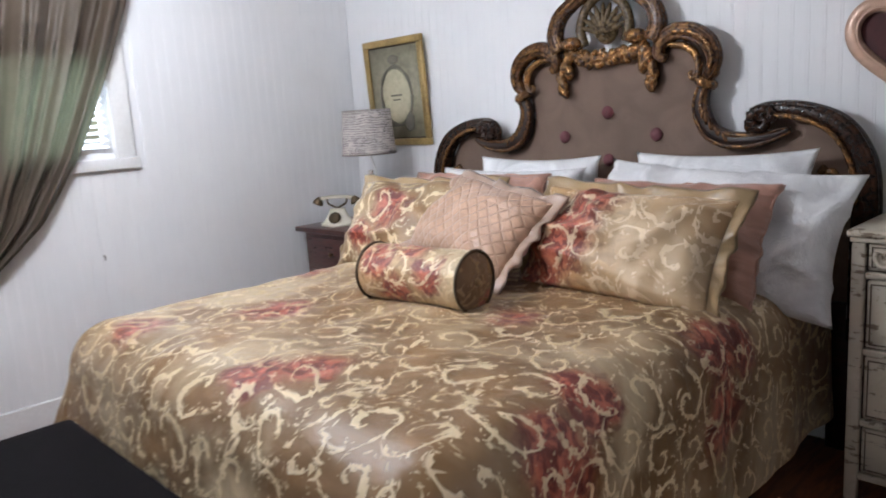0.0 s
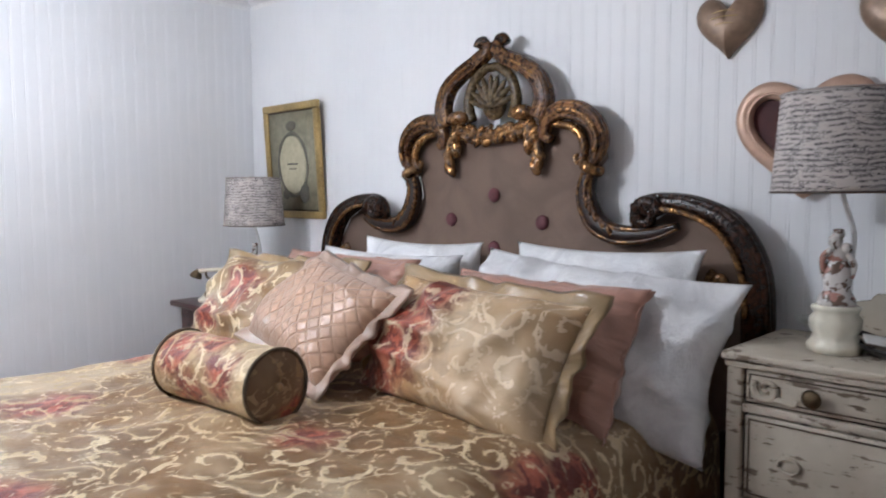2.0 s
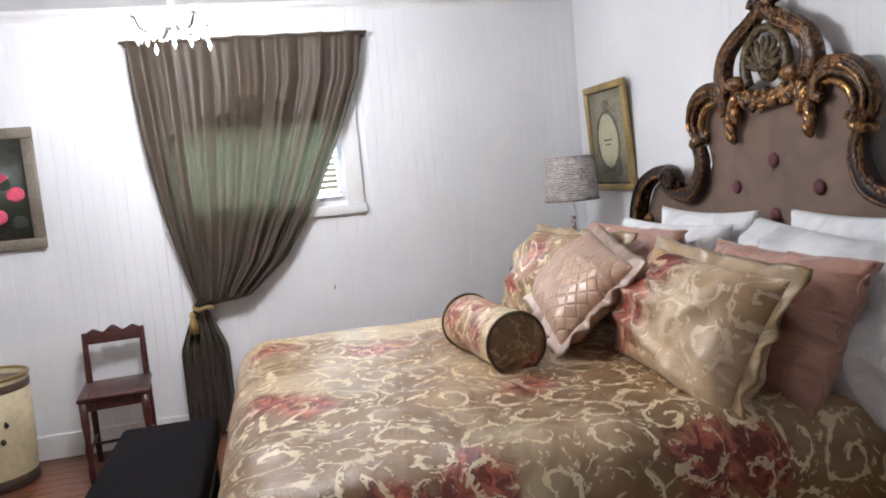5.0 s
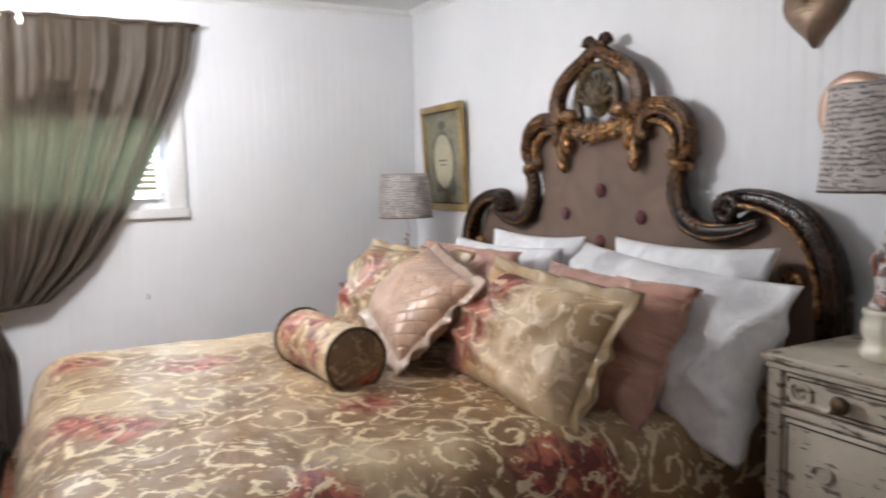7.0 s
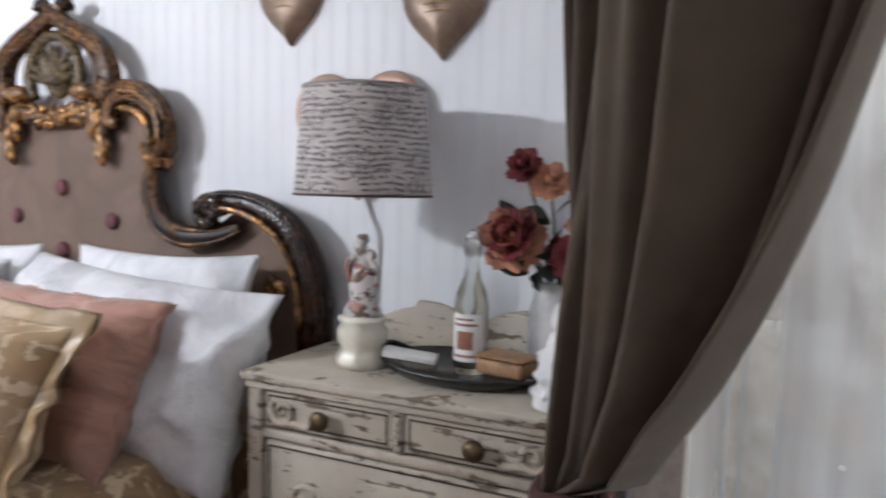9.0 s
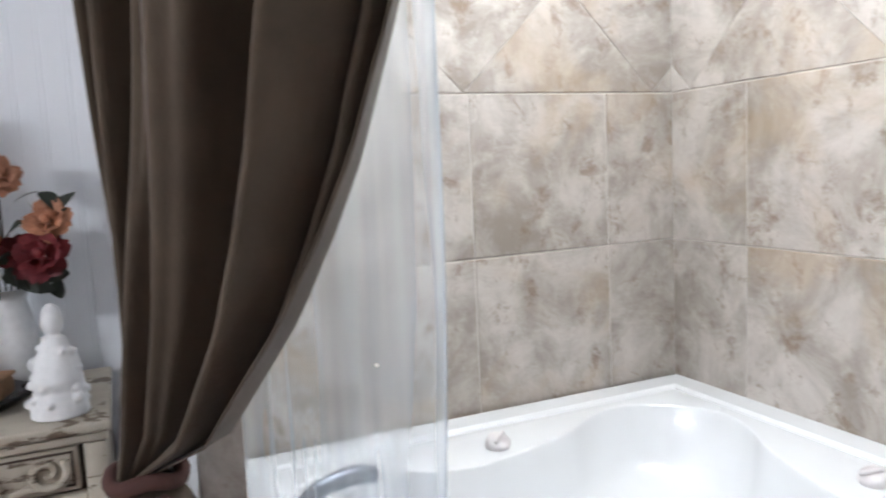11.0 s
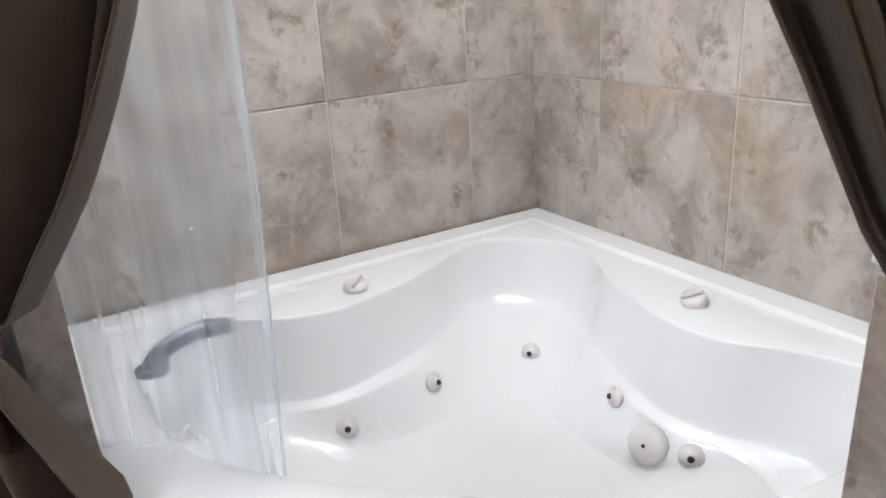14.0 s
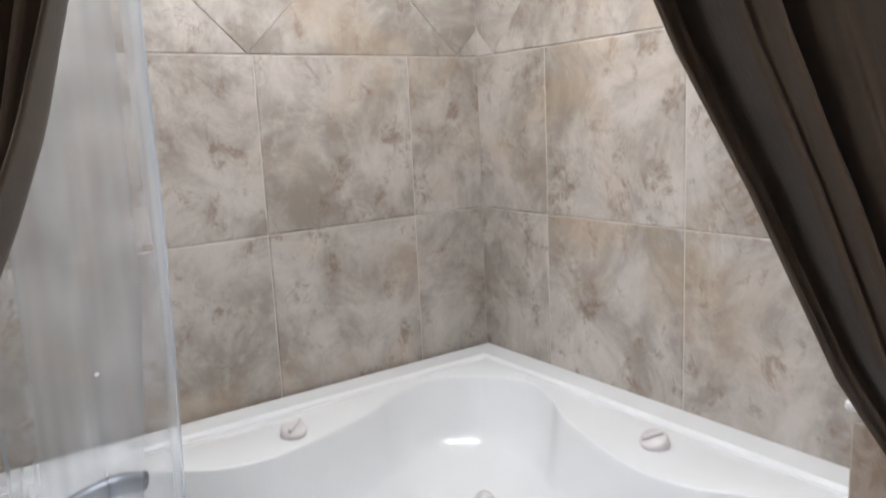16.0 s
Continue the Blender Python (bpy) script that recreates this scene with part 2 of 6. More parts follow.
def script_linen():
    """Linen printed with rows of unreadable dark handwriting; uv in metres."""
    n = Nodes("script_printed_linen")
    uv = n.uv()
    s = n.add("ShaderNodeSeparateXYZ", [uv])
    wob = n.math("MULTIPLY", n.noise(n.stretch(uv, (1, 0.6, 1)), 7, 3, 0.6), 2.2)
    rows = n.math("PINGPONG", n.math("ADD", n.math("MULTIPLY", s.outputs[1], 74.0), wob), 0.5)
    word = n.noise(n.stretch(uv, (1, 2.2, 1)), 26, 3, 0.7, 0.6)
    letters = n.noise(n.stretch(uv, (1.6, 1, 1)), 170, 3, 0.7, 0.6)
    ink = n.math("MULTIPLY", n.math("SUBTRACT", 1.0, n.step(rows, 0.20, 0.30)), n.math("MULTIPLY", n.step(word, 0.44, 0.48), n.step(letters, 0.44, 0.50)))
    loops = n.math("ABSOLUTE", n.math("SUBTRACT", n.noise(n.stretch(uv, (1, 1.9, 1)), 34, 3, 0.6, 1.4), 0.5))
    big = n.math("MULTIPLY", n.math("SUBTRACT", 1.0, n.step(loops, 0.012, 0.028)), n.step(n.noise(n.stretch(uv, (1, 1.6, 1)), 12, 2), 0.47, 0.52))
    blot = n.step(n.noise(n.stretch(uv, (1, 2.8, 1)), 17, 6, 0.8, 1.6), 0.60, 0.63)
    ink = n.math("MAXIMUM", n.math("MAXIMUM", ink, big), n.math("MULTIPLY", blot, 0.8))
    base = n.mix(n.noise(uv, 9, 3), (0.48, 0.43, 0.40), (0.62, 0.57, 0.54))
    c = n.mix(n.math("MULTIPLY", ink, 0.92), base, (0.045, 0.04, 0.05))
    m = n.done(c, 0.8, n.noise(uv, 260, 2), 0.0006)
    return m


def stone_tile():
    """Travertine-look ceramic, each tile with its own clouding."""
    n = Nodes("travertine_tile")
    p = n.pos()
    rnd = n.add("ShaderNodeObjectInfo").outputs["Random"]
    q = n.vmath("ADD", p, n.vmath("MULTIPLY", n.add("ShaderNodeCombineXYZ", [rnd, rnd, rnd]).outputs[0], (7.0, 5.0, 9.0)))
    a = n.noise(q, 4.6, 6, 0.66, 0.5)
    b = n.noise(q, 16, 7, 0.72, 0.25)
    v = n.noise(n.stretch(q, (1, 1, 0.8)), 10.0, 8, 0.74, 0.5)
    c = n.mix(n.step(a, 0.32, 0.68), (0.26, 0.22, 0.188), (0.52, 0.475, 0.435))
    c = n.mix(n.math("MULTIPLY", n.step(b, 0.5, 0.7), 0.4), c, (0.58, 0.55, 0.515))
    c = n.mix(n.math("MULTIPLY", n.step(v, 0.50, 0.64), n.math("MULTIPLY", n.step(n.noise(q, 26, 5, 0.7, 0.6), 0.40, 0.58), 0.7)), c, (0.18, 0.115, 0.07))
    c = n.mix(n.math("MULTIPLY", n.step(n.noise(q, 2.6, 5, 0.6, 0.6), 0.52, 0.68), 0.42), c, (0.41, 0.30, 0.195))
    return n.done(c, n.math("ADD", 0.28, n.math("MULTIPLY", b, 0.2)), n.math("ADD", v, b), 0.0015)


def sheer():
    """Thin frosted vinyl: most light passes, folds turn milky."""
    n = Nodes("sheer_vinyl_liner")
    p = n.pos()
    f = n.noise(n.stretch(p, (6, 6, 0.4)), 2.2, 2)
    g = n.add("ShaderNodeBsdfPrincipled", {"Base Color": (0.78, 0.86, 0.93), "Roughness": 0.3})
    tl = n.add("ShaderNodeBsdfTranslucent", [(0.78, 0.87, 0.95)])
    body = n.add("ShaderNodeMixShader", [0.45, g.outputs[0], tl.outputs[0]])
    tr = n.add("ShaderNodeBsdfTransparent", [(0.97, 0.98, 1.0)])
    fac = n.math("ADD", 0.18, n.math("MULTIPLY", n.step(f, 0.30, 0.75), 0.28))
    n.put(n.out.inputs[0], n.add("ShaderNodeMixShader", [fac, tr.outputs[0], body.outputs[0]]).outputs[0])
    return n.m


def glass(name, tint=(0.95, 0.98, 0.97)):
    n = Nodes(name)
    return n.done(tint, 0.03, None, Transmission_Weight=1.0, IOR=1.45)


def thin_glass(name, tint):
    """A clear wall that passes light straight and shines at the rim."""
    n = Nodes(name)
    gl = n.add("ShaderNodeBsdfGlossy", {"Color": (0.9, 0.9, 0.9), "Roughness": 0.04})
    tr = n.add("ShaderNodeBsdfTransparent", [tint])
    fr = n.math("ADD", 0.04, n.math("MULTIPLY", n.add("ShaderNodeLayerWeight", {"Blend": 0.35}).outputs["Facing"], 0.24))
    n.put(n.out.inputs[0], n.add("ShaderNodeMixShader", [fr, tr.outputs[0], gl.outputs[0]]).outputs[0])
    return n.m


def glow(name, c, power):
    n = Nodes(name)
    return n.done((0.9, 0.9, 0.9), 0.4, None, Emission_Color=c, Emission_Strength=power)


WALL = wall_paint()
TRIM = plain("white_trim_paint", (0.78, 0.78, 0.78), 0.4, 0.06)
CEIL = plain("ceiling_paint", (0.74, 0.74, 0.74), 0.7, 0.05)
FLOORW = wood("red_brown_floor_boards", (0.10, 0.035, 0.018), (0.26, 0.10, 0.05), 0.3, (6, 0.8, 6), 7)
QUILT = damask("gold_damask_satin", ((0.20, -2.06, 0.13), (0.28, -1.93, 0.11), (-0.38, -1.62, 0.15), (0.42, -1.27, 0.13), (0.92, -1.58, 0.13), (1.03, -1.78, 0.16), (0.99, -1.0, 0.14), (1.16, -1.02, 0.14), (1.0, -0.86, 0.10), (-0.85, -1.2, 0.14), (-0.6, -2.05, 0.13)))
SHAM = damask("gold_damask_sham", ((7.33, 0.27, 0.14), (7.16, 0.13, 0.09), (7.6, 0.12, 0.12)), seed=3.3)
BOLSTER = damask("gold_damask_bolster", ((0.10, 0.27, 0.13), (0.27, 0.20, 0.11), (0.42, 0.33, 0.12), (0.22, 0.44, 0.11)), (0.46, 0.31, 0.16), seed=5.1)
BOLSTER_END = damask("brown_damask_end", ((2.05, -0.07, 0.05),), (0.17, 0.10, 0.055), (0.42, 0.30, 0.18), seed=1.7)
SHAM_PALE = damask("pale_gold_damask", ((8.22, 0.20, 0.21), (8.30, 0.34, 0.16), (8.12, 0.08, 0.18)), (0.48, 0.30, 0.145), (0.90, 0.74, 0.53), seed=7.45)
ROSE = satin("dusty_rose_satin", (0.49, 0.265, 0.20))
ROSE_QUILT = satin("quilted_rose_satin", (0.54, 0.345, 0.24), 17.0)
BORDER = satin("rose_taupe_velvet", (0.40, 0.28, 0.215))
GOLDTRIM = satin("gold_satin_edge", (0.34, 0.23, 0.115))
DARKPIPE = plain("dark_olive_piping", (0.09, 0.06, 0.035), 0.7)
WHITE = linen("white_cotton", (0.88, 0.885, 0.91), grain=0.03)
TAFFETA = linen("olive_brown_taffeta", (0.105, 0.074, 0.052), 0.34, 0.45, 0.003, 0.1, (0.19, 0.205, 0.155), 0.055)
VELVET = linen("dark_olive_brown_velvet", (0.080, 0.054, 0.033), 0.0, 0.85, 0.003, 0.16)
UPHOL = linen("taupe_velvet", (0.165, 0.105, 0.076), sheen=0.15)
TUFT = plain("burgundy_velvet_button", (0.13, 0.036, 0.045), 0.7)
GILT, GOLD = gilded(), gold()
BRONZED = gilded("bronzed_gilt_wood", (0.024, 0.010, 0.005), (0.10, 0.042, 0.016), 0.46)
OLDBRONZE = gilded("dark_olive_bronze", (0.040, 0.026, 0.012), (0.13, 0.088, 0.042), 0.58)
BLACKWOOD = wood("near_black_walnut", (0.008, 0.004, 0.003), (0.030, 0.012, 0.007), 0.34, Specular_IOR_Level=0.26)
MAHOG = wood("dark_mahogany", (0.030, 0.008, 0.007), (0.095, 0.024, 0.018), 0.28)
CHIP = chippy()
DARKWOOD = plain("bare_dark_wood", (0.07, 0.045, 0.03), 0.6)
CERAMIC = plain("cream_ceramic", (0.74, 0.70, 0.58), 0.22, 0.08)
FIGURE = porcelain()
LACE = plain("white_bisque", (0.76, 0.75, 0.74), 0.5, 0.1)
SCRIPT = script_linen()
SHADETRIM = plain("grey_linen_tape", (0.36, 0.32, 0.30), 0.8)
DARKRED = plain("wine_brown_cord", (0.07, 0.026, 0.020), 0.8)
BRASS = plain("aged_brass", (0.12, 0.085, 0.05), 0.48, 0.3, 30, 0.9)
BRONZE = plain("bronzed_heart", (0.23, 0.15, 0.10), 0.4, 0.35, 12, 0.3)
COPPER = plain("rose_copper_frame", (0.52, 0.34, 0.25), 0.35, 0.15, 14, 0.2)
WINE = plain("dark_wine_lacquer", (0.055, 0.012, 0.013), 0.7, 0.4, 9)
BLACKTRAY = plain("black_lacquer", (0.012, 0.011, 0.011), 0.2)
BREAD = plain("tan_pastry", (0.36, 0.20, 0.10), 0.6, 0.35)
PAPER = plain("white_card", (0.80, 0.79, 0.76), 0.7, 0.05)
LEATHER = plain("black_leather", (0.007, 0.006, 0.007), 0.8, 0.3, 40, bump=0.002, Specular_IOR_Level=0.05)
TILE = stone_tile()
GROUT = plain("pale_grout", (0.55, 0.51, 0.465), 0.85, 0.12)
ACRYLIC = plain("white_acrylic", (0.83, 0.84, 0.85), 0.12, 0.02, 1.5, bump=0.0, Coat_Weight=0.5, Coat_Roughness=0.03)
JETW = plain("pale_pink_plastic", (0.70, 0.66, 0.66), 0.3, 0.05)
CHROME = plain("brushed_chrome", (0.17, 0.18, 0.21), 0.38, 0.1, 20, 1.0)
BLACK = plain("black_hole", (0.01, 0.01, 0.01), 0.6)
SHEER = sheer()
CLEAR = thin_glass("clear_glass", (0.93, 0.95, 0.94))
BOTTLEGLASS = glass("bottle_glass", (0.93, 0.95, 0.91))
PICTURE_MAT = plain("aged_print_paper", (0.27, 0.25, 0.175), 0.6, 0.35, 9)
INK = plain("grey_print_ink", (0.12, 0.11, 0.085), 0.6, 0.4, 30)
GILTFRAME = plain("old_gilt_frame", (0.36, 0.25, 0.10), 0.4, 0.35, 25, 0.4)
SILVERFRAME = plain("dull_silver_frame", (0.22, 0.19, 0.15), 0.42, 0.35, 25, 0.4)
DARKPAINT = plain("dark_oil_paint", (0.035, 0.04, 0.03), 0.4, 0.6, 12)
PINKPAINT = plain("pink_petal_paint", (0.60, 0.08, 0.14), 0.5, 0.4, 30)
REDROSE = plain("wine_silk_petals", (0.14, 0.014, 0.018), 0.65, 0.45, 40)
PEACH = plain("peach_silk_petals", (0.46, 0.21, 0.12), 0.65, 0.3, 40)
LEAF = plain("dark_silk_leaf", (0.02, 0.028, 0.016), 0.6, 0.4, 30)
BINPAINT = plain("cream_floral_tin", (0.52, 0.44, 0.28), 0.5, 0.25, 8)
LABELRED = plain("label_red_print", (0.36, 0.15, 0.10), 0.5, 0.3, 60)
# crystals given their own glow in place of the bulb light they catch
CRYSTAL = glow("self_glowing_crystal", (1.0, 0.97, 0.94), 0.9)
SLAT = plain("white_blind_slat", (0.80, 0.84, 0.90), 0.5, 0.05)
BULB = glow("frosted_bulb", (1.0, 0.97, 0.93), 12.0)

# ---- builders ----


def thing(name, label, category, m=None, group="", kind=""):
    ob = tagged(new(name), label, category, group, kind)
    ob.matrix_world = m or Matrix()
    return ob


def mesh_of(name, bm, material, smooth=True):
    me = bpy.data.meshes.new(name)
    bm.normal_update()
    bm.to_mesh(me)
    bm.free()
    me.materials.append(material)
    if smooth:
        me.shade_smooth()
    return me


def part(name, bm, material, parent, label="", smooth=True):
    ob = new(name, mesh_of(name, bm, material, smooth))
    ob.parent = parent
    return tagged(ob, label)


def setting(name, bm, material, label, category, smooth=False):
    return tagged(new(name, mesh_of(name, bm, material, smooth)), label, category, kind="structure")


def join(*bms):
    """One bmesh from several."""
    out = bms[0]
    for b in bms[1:]:
        me = bpy.data.meshes.new("tmp")
        b.to_mesh(me)
        b.free()
        out.from_mesh(me)
        bpy.data.meshes.remove(me)
    return out


def moved(bm, m):
    bm.transform(m)
    return bm


def block(lo, hi, bevel=0.0, seg=2):
    bm = bmesh.new()
    bmesh.ops.create_cube(bm, size=1)
    for v in bm.verts:
        v.co = Vector([(a + b) / 2 + c * (b - a) for a, b, c in zip(lo, hi, v.co)])
    if bevel:
        bmesh.ops.bevel(bm, geom=bm.edges[:], offset=bevel, segments=seg, affect="EDGES", profile=0.5)
    return bm


def lathe(profile, seg=28, sx=1.0, sy=1.0, ribs=0, depth=0.0):
    """Turned solid about z from (radius, z) pairs."""
    bm = bmesh.new()
    rings = []
    for r, z in profile:
        ring = []
        for k in range(seg):
            a = 2 * math.pi * k / seg
            q = r * (1 + depth * math.cos(ribs * a)) if ribs else r
            ring.append(bm.verts.new((q * math.cos(a) * sx, q * math.sin(a) * sy, z)))
        rings.append(ring)
    for a, b in zip(rings, rings[1:]):
        for k in range(seg):
            bm.faces.new((a[k], a[(k + 1) % seg], b[(k + 1) % seg], b[k]))
    if profile[0][0] > 1e-5:
        bm.faces.new(rings[0][::-1])
    if profile[-1][0] > 1e-5:
        bm.faces.new(rings[-1])
    bmesh.ops.remove_doubles(bm, verts=bm.verts[:], dist=1e-6)
    return bm


def curve_points(pts, n=8):
    """Catmull-Rom through the points."""
    p = [Vector(q) for q in pts]
    p = [2 * p[0] - p[1]] + p + [2 * p[-1] - p[-2]]
    out = []
    for i in range(1, len(p) - 2):
        for k in range(n):
            t = k / n
            a, b, c, d = p[i - 1], p[i], p[i + 1], p[i + 2]
            out.append(0.5 * (2 * b + (c - a) * t + (2 * a - 5 * b + 4 * c - d) * t * t + (3 * b - a - 3 * c + d) * t ** 3))
    return out + [p[-2]]


def tube(pts, radius, seg=10, n=8, flat=1.0, up=(0, 1, 0)):
    """A tube along the points; radius may be one number or one for each point."""
    path = curve_points(pts, n)
    rad = radius if isinstance(radius, (list, tuple)) else [radius] * len(pts)
    bm, rings = bmesh.new(), []
    for i, q in enumerate(path):
        t = (path[min(i + 1, len(path) - 1)] - path[max(i - 1, 0)]).normalized()
        side = t.cross(Vector(up))
        side = side.normalized() if side.length > 1e-4 else Vector((1, 0, 0))
        nor = side.cross(t).normalized()
        u = min(i / n, len(rad) - 1)
        k = min(int(u), len(rad) - 2)
        r = rad[k] + (rad[k + 1] - rad[k]) * (u - k)
        rings.append([bm.verts.new(q + side * r * math.cos(2 * math.pi * j / seg) + nor * r * flat * math.sin(2 * math.pi * j / seg)) for j in range(seg)])
    for a, b in zip(rings, rings[1:]):
        for j in range(seg):
            bm.faces.new((a[j], a[(j + 1) % seg], b[(j + 1) % seg], b[j]))
    bm.faces.new(rings[0][::-1])
    bm.faces.new(rings[-1])
    return bm


def slab(outline, y0, y1, bevel=0.0):
    """A flat shape in x and z, thick from y0 to y1 (y0 is the front)."""
    bm = bmesh.new()
    f = bm.faces.new([bm.verts.new((x, y0, z)) for x, z in outline])
    f.normal_update()
    if f.normal.y > 0:
        f.normal_flip()
    ext = bmesh.ops.extrude_face_region(bm, geom=[f])
    bmesh.ops.translate(bm, verts=[v for v in ext["geom"] if isinstance(v, bmesh.types.BMVert)], vec=(0, y1 - y0, 0))
    bmesh.ops.recalc_face_normals(bm, faces=bm.faces[:])
    if bevel:
        bmesh.ops.bevel(bm, geom=[e for e in bm.edges if abs(e.verts[0].co.y - y0) < 1e-6 and abs(e.verts[1].co.y - y0) < 1e-6], offset=bevel, segments=3, affect="EDGES", profile=0.5)
    big = [g for g in bm.faces if len(g.verts) > 4]
    bmesh.ops.triangulate(bm, faces=big)
    return bm


def ball(r, place=(0, 0, 0), scale=(1, 1, 1), sub=2):
    bm = bmesh.new()
    bmesh.ops.create_icosphere(bm, subdivisions=sub, radius=r)
    bm.transform(Matrix.Translation(place) @ Matrix.Diagonal((*scale, 1)))
    return bm


def grid_mesh(nu, nv, f, uv=None, close_u=False):
    """A sheet from f(u, v), u and v from 0 to 1."""
    bm = bmesh.new()
    vs = [[bm.verts.new(f(i / nu, j / nv)) for i in range(nu + (0 if close_u else 1))] for j in range(nv + 1)]
    lay = bm.loops.layers.uv.new("uv") if uv else None
    for j in range(nv):
        for i in range(nu):
            k = (i + 1) % len(vs[0])
            face = bm.faces.new((vs[j][i], vs[j][k], vs[j + 1][k], vs[j + 1][i]))
            if uv:
                for loop, (a, b) in zip(face.loops, ((i, j), (i + 1, j), (i + 1, j + 1), (i, j + 1))):
                    loop[lay].uv = uv(a / nu, b / nv)
    return bm


def cushion(w, h, d, n=22, seed=0.0, sag=0.06, wrinkle=0.012):
    """A filled pillow, w by h, d thick, in x and y; uv in metres."""
    def place(u, v, side):
        a, b = 2 * u - 1, 2 * v - 1
        pinch = 1 - sag * (1 - b * b) * abs(a) ** 3
        pinch2 = 1 - sag * (1 - a * a) * abs(b) ** 3
        t = max(0.0, (1 - abs(a) ** 2.6)) ** 0.55 * max(0.0, (1 - abs(b) ** 2.6)) ** 0.55
        q = Vector((a * w / 2 * pinch, b * h / 2 * pinch2, side * d / 2 * t))
        k = noise.noise(Vector((q.x * 5 + seed, q.y * 5, side * 3 + seed))) + 0.6 * noise.noise(Vector((q.x * 13, q.y * 9 + seed, side * 2)))
        fold = 1 - abs(noise.noise(Vector((q.x * 3.2 + q.y * 3 + seed * 2, q.y * 6 - q.x * 2, seed))))
        q.z += side * wrinkle * (k + 1.1 * fold ** 5 - 0.4) * min(1, t * 3)
        return q
    parts_ = []
    for side in (1, -1):
        parts_.append(grid_mesh(n, n, lambda u, v: place(u, v, side), lambda u, v: (u * w + seed, v * h)))
    bmesh.ops.reverse_faces(parts_[1], faces=parts_[1].faces[:])
    bm = join(*parts_)
    bmesh.ops.remove_doubles(bm, verts=bm.verts[:], dist=1e-5)
    return bm


def ring_border(w, h, width, n=120, ruffle=0.013, thick=0.012, seed=0.0):
    """A flange round a w by h cushion."""
    def f(u, v):
        a = 2 * math.pi * u
        c, s = math.cos(a), math.sin(a)
        k = 1 / max(abs(c), abs(s))
        x, y = c * k, s * k
        px = x * w / 2 * (1 - 0.06 * (1 - y * y) * abs(x) ** 3)
        py = y * h / 2 * (1 - 0.06 * (1 - x * x) * abs(y) ** 3)
        o = (v if v <= 0.5 else 1 - v) * 2
        z = ruffle * o * (math.sin(a * 14 + seed) + 0.6 * math.sin(a * 23)) + thick / 2 * (1 if v < 0.5 else -1) * (1 - o * 0.6)
        return Vector((px + x * width * o - 0.01 * x, py + y * width * o - 0.01 * y, z))
    return grid_mesh(n, 8, f, lambda u, v: (u * 2 * (w + h), v * width), True)


def smooth(x, a, b):
    t = max(0.0, min(1.0, (x - a) / (b - a)))
    return t * t * (3 - 2 * t)


def frame_at(centre, right, up):
    r = Vector(right).normalized()
    u = Vector(up)
    u = (u - r * u.dot(r)).normalized()
    m = Matrix((r, u, r.cross(u))).transposed().to_4x4()
    m.translation = centre
    return m


# ---- setting ----
XL, XR, YF, TY = -1.92, 3.6, -4.6, -0.1
setting("floor", block((XL - 0.1, YF - 0.1, FZ - 0.12), (XR + 0.1, 0.1, FZ - 0.012)), FLOORW, "red-brown wooden floor", "floor")
setting("ceiling", block((XL - 0.1, YF - 0.1, CZ), (XR + 0.1, 0.1, CZ + 0.1)), CEIL, "white painted ceiling", "ceiling")
wall_n = setting("wall_north", block((XL - 0.1, 0.012, FZ), (XR + 0.1, 0.1, CZ)), WALL, "white beadboard wall behind the bed", "wall")
WY0, WY1, WZ0, WZ1 = -2.46, -1.53, 1.16, 1.655
west = [block((XL - 0.1, YF, FZ), (XL - 0.012, WY0, CZ)), block((XL - 0.1, WY1, FZ), (XL - 0.012, 0.012, CZ)),
        block((XL - 0.1, WY0, FZ), (XL - 0.012, WY1, WZ0)), block((XL - 0.1, WY0, WZ1), (XL - 0.012, WY1, CZ))]
wall_w = setting("wall_west", join(*west), WALL, "white boarded wall with a curtained window", "wall")
setting("wall_south", block((XL - 0.1, YF - 0.1, FZ), (XR + 0.1, YF, CZ)), WALL, "plain white wall", "wall")
wall_e = setting("wall_east", block((XR, YF, FZ), (XR + 0.1, 0.012, CZ)), WALL, "wall beside the tub, tiled at the tub", "wall")
wall_t = setting("wall_alcove", block((2.145, TY + 0.004, FZ), (XR, 0.012, CZ)), GROUT, "stone-tiled wall behind the tub", "wall")
wall_s = setting("wall_stub", block((2.085, -0.70, FZ), (2.145, 0.0, CZ)), WALL, "narrow white partition between dresser and tub", "wall")
setting("wall_stub_end", block((2.083, -0.709, FZ), (2.156, -0.7005, CZ)), TILE, "stone tile on the end of the partition", "wall")
setting("wall_stub_tile", block((2.145, -0.70, FZ), (2.155, TY, CZ)), TILE, "stone tile on the partition at the tub", "wall")
stub_r = setting("wall_low", block((2.872, -1.66, FZ), (XR, -1.572, 0.955), 0.004), GROUT, "low tiled wall at the end of the tub", "wall")
setting("trim_low_wall", block((2.866, -1.668, 0.956), (XR, -1.566, 0.966), 0.004), TRIM, "white cap on the low tiled wall", "trim")
setting("baseboard_west", block((XL - 0.011, YF, FZ), (XL + 0.016, 0.0, FZ + 0.14), 0.006), TRIM, "white painted baseboard", "baseboard")
setting("baseboard_north", block((XL + 0.017, -0.016, FZ), (2.084, 0.011, FZ + 0.14), 0.006), TRIM, "white painted baseboard", "baseboard")
crown = [(0, 0), (0.0, -0.05), (0.012, -0.055), (0.02, -0.035), (0.04, -0.02), (0.05, 0)]
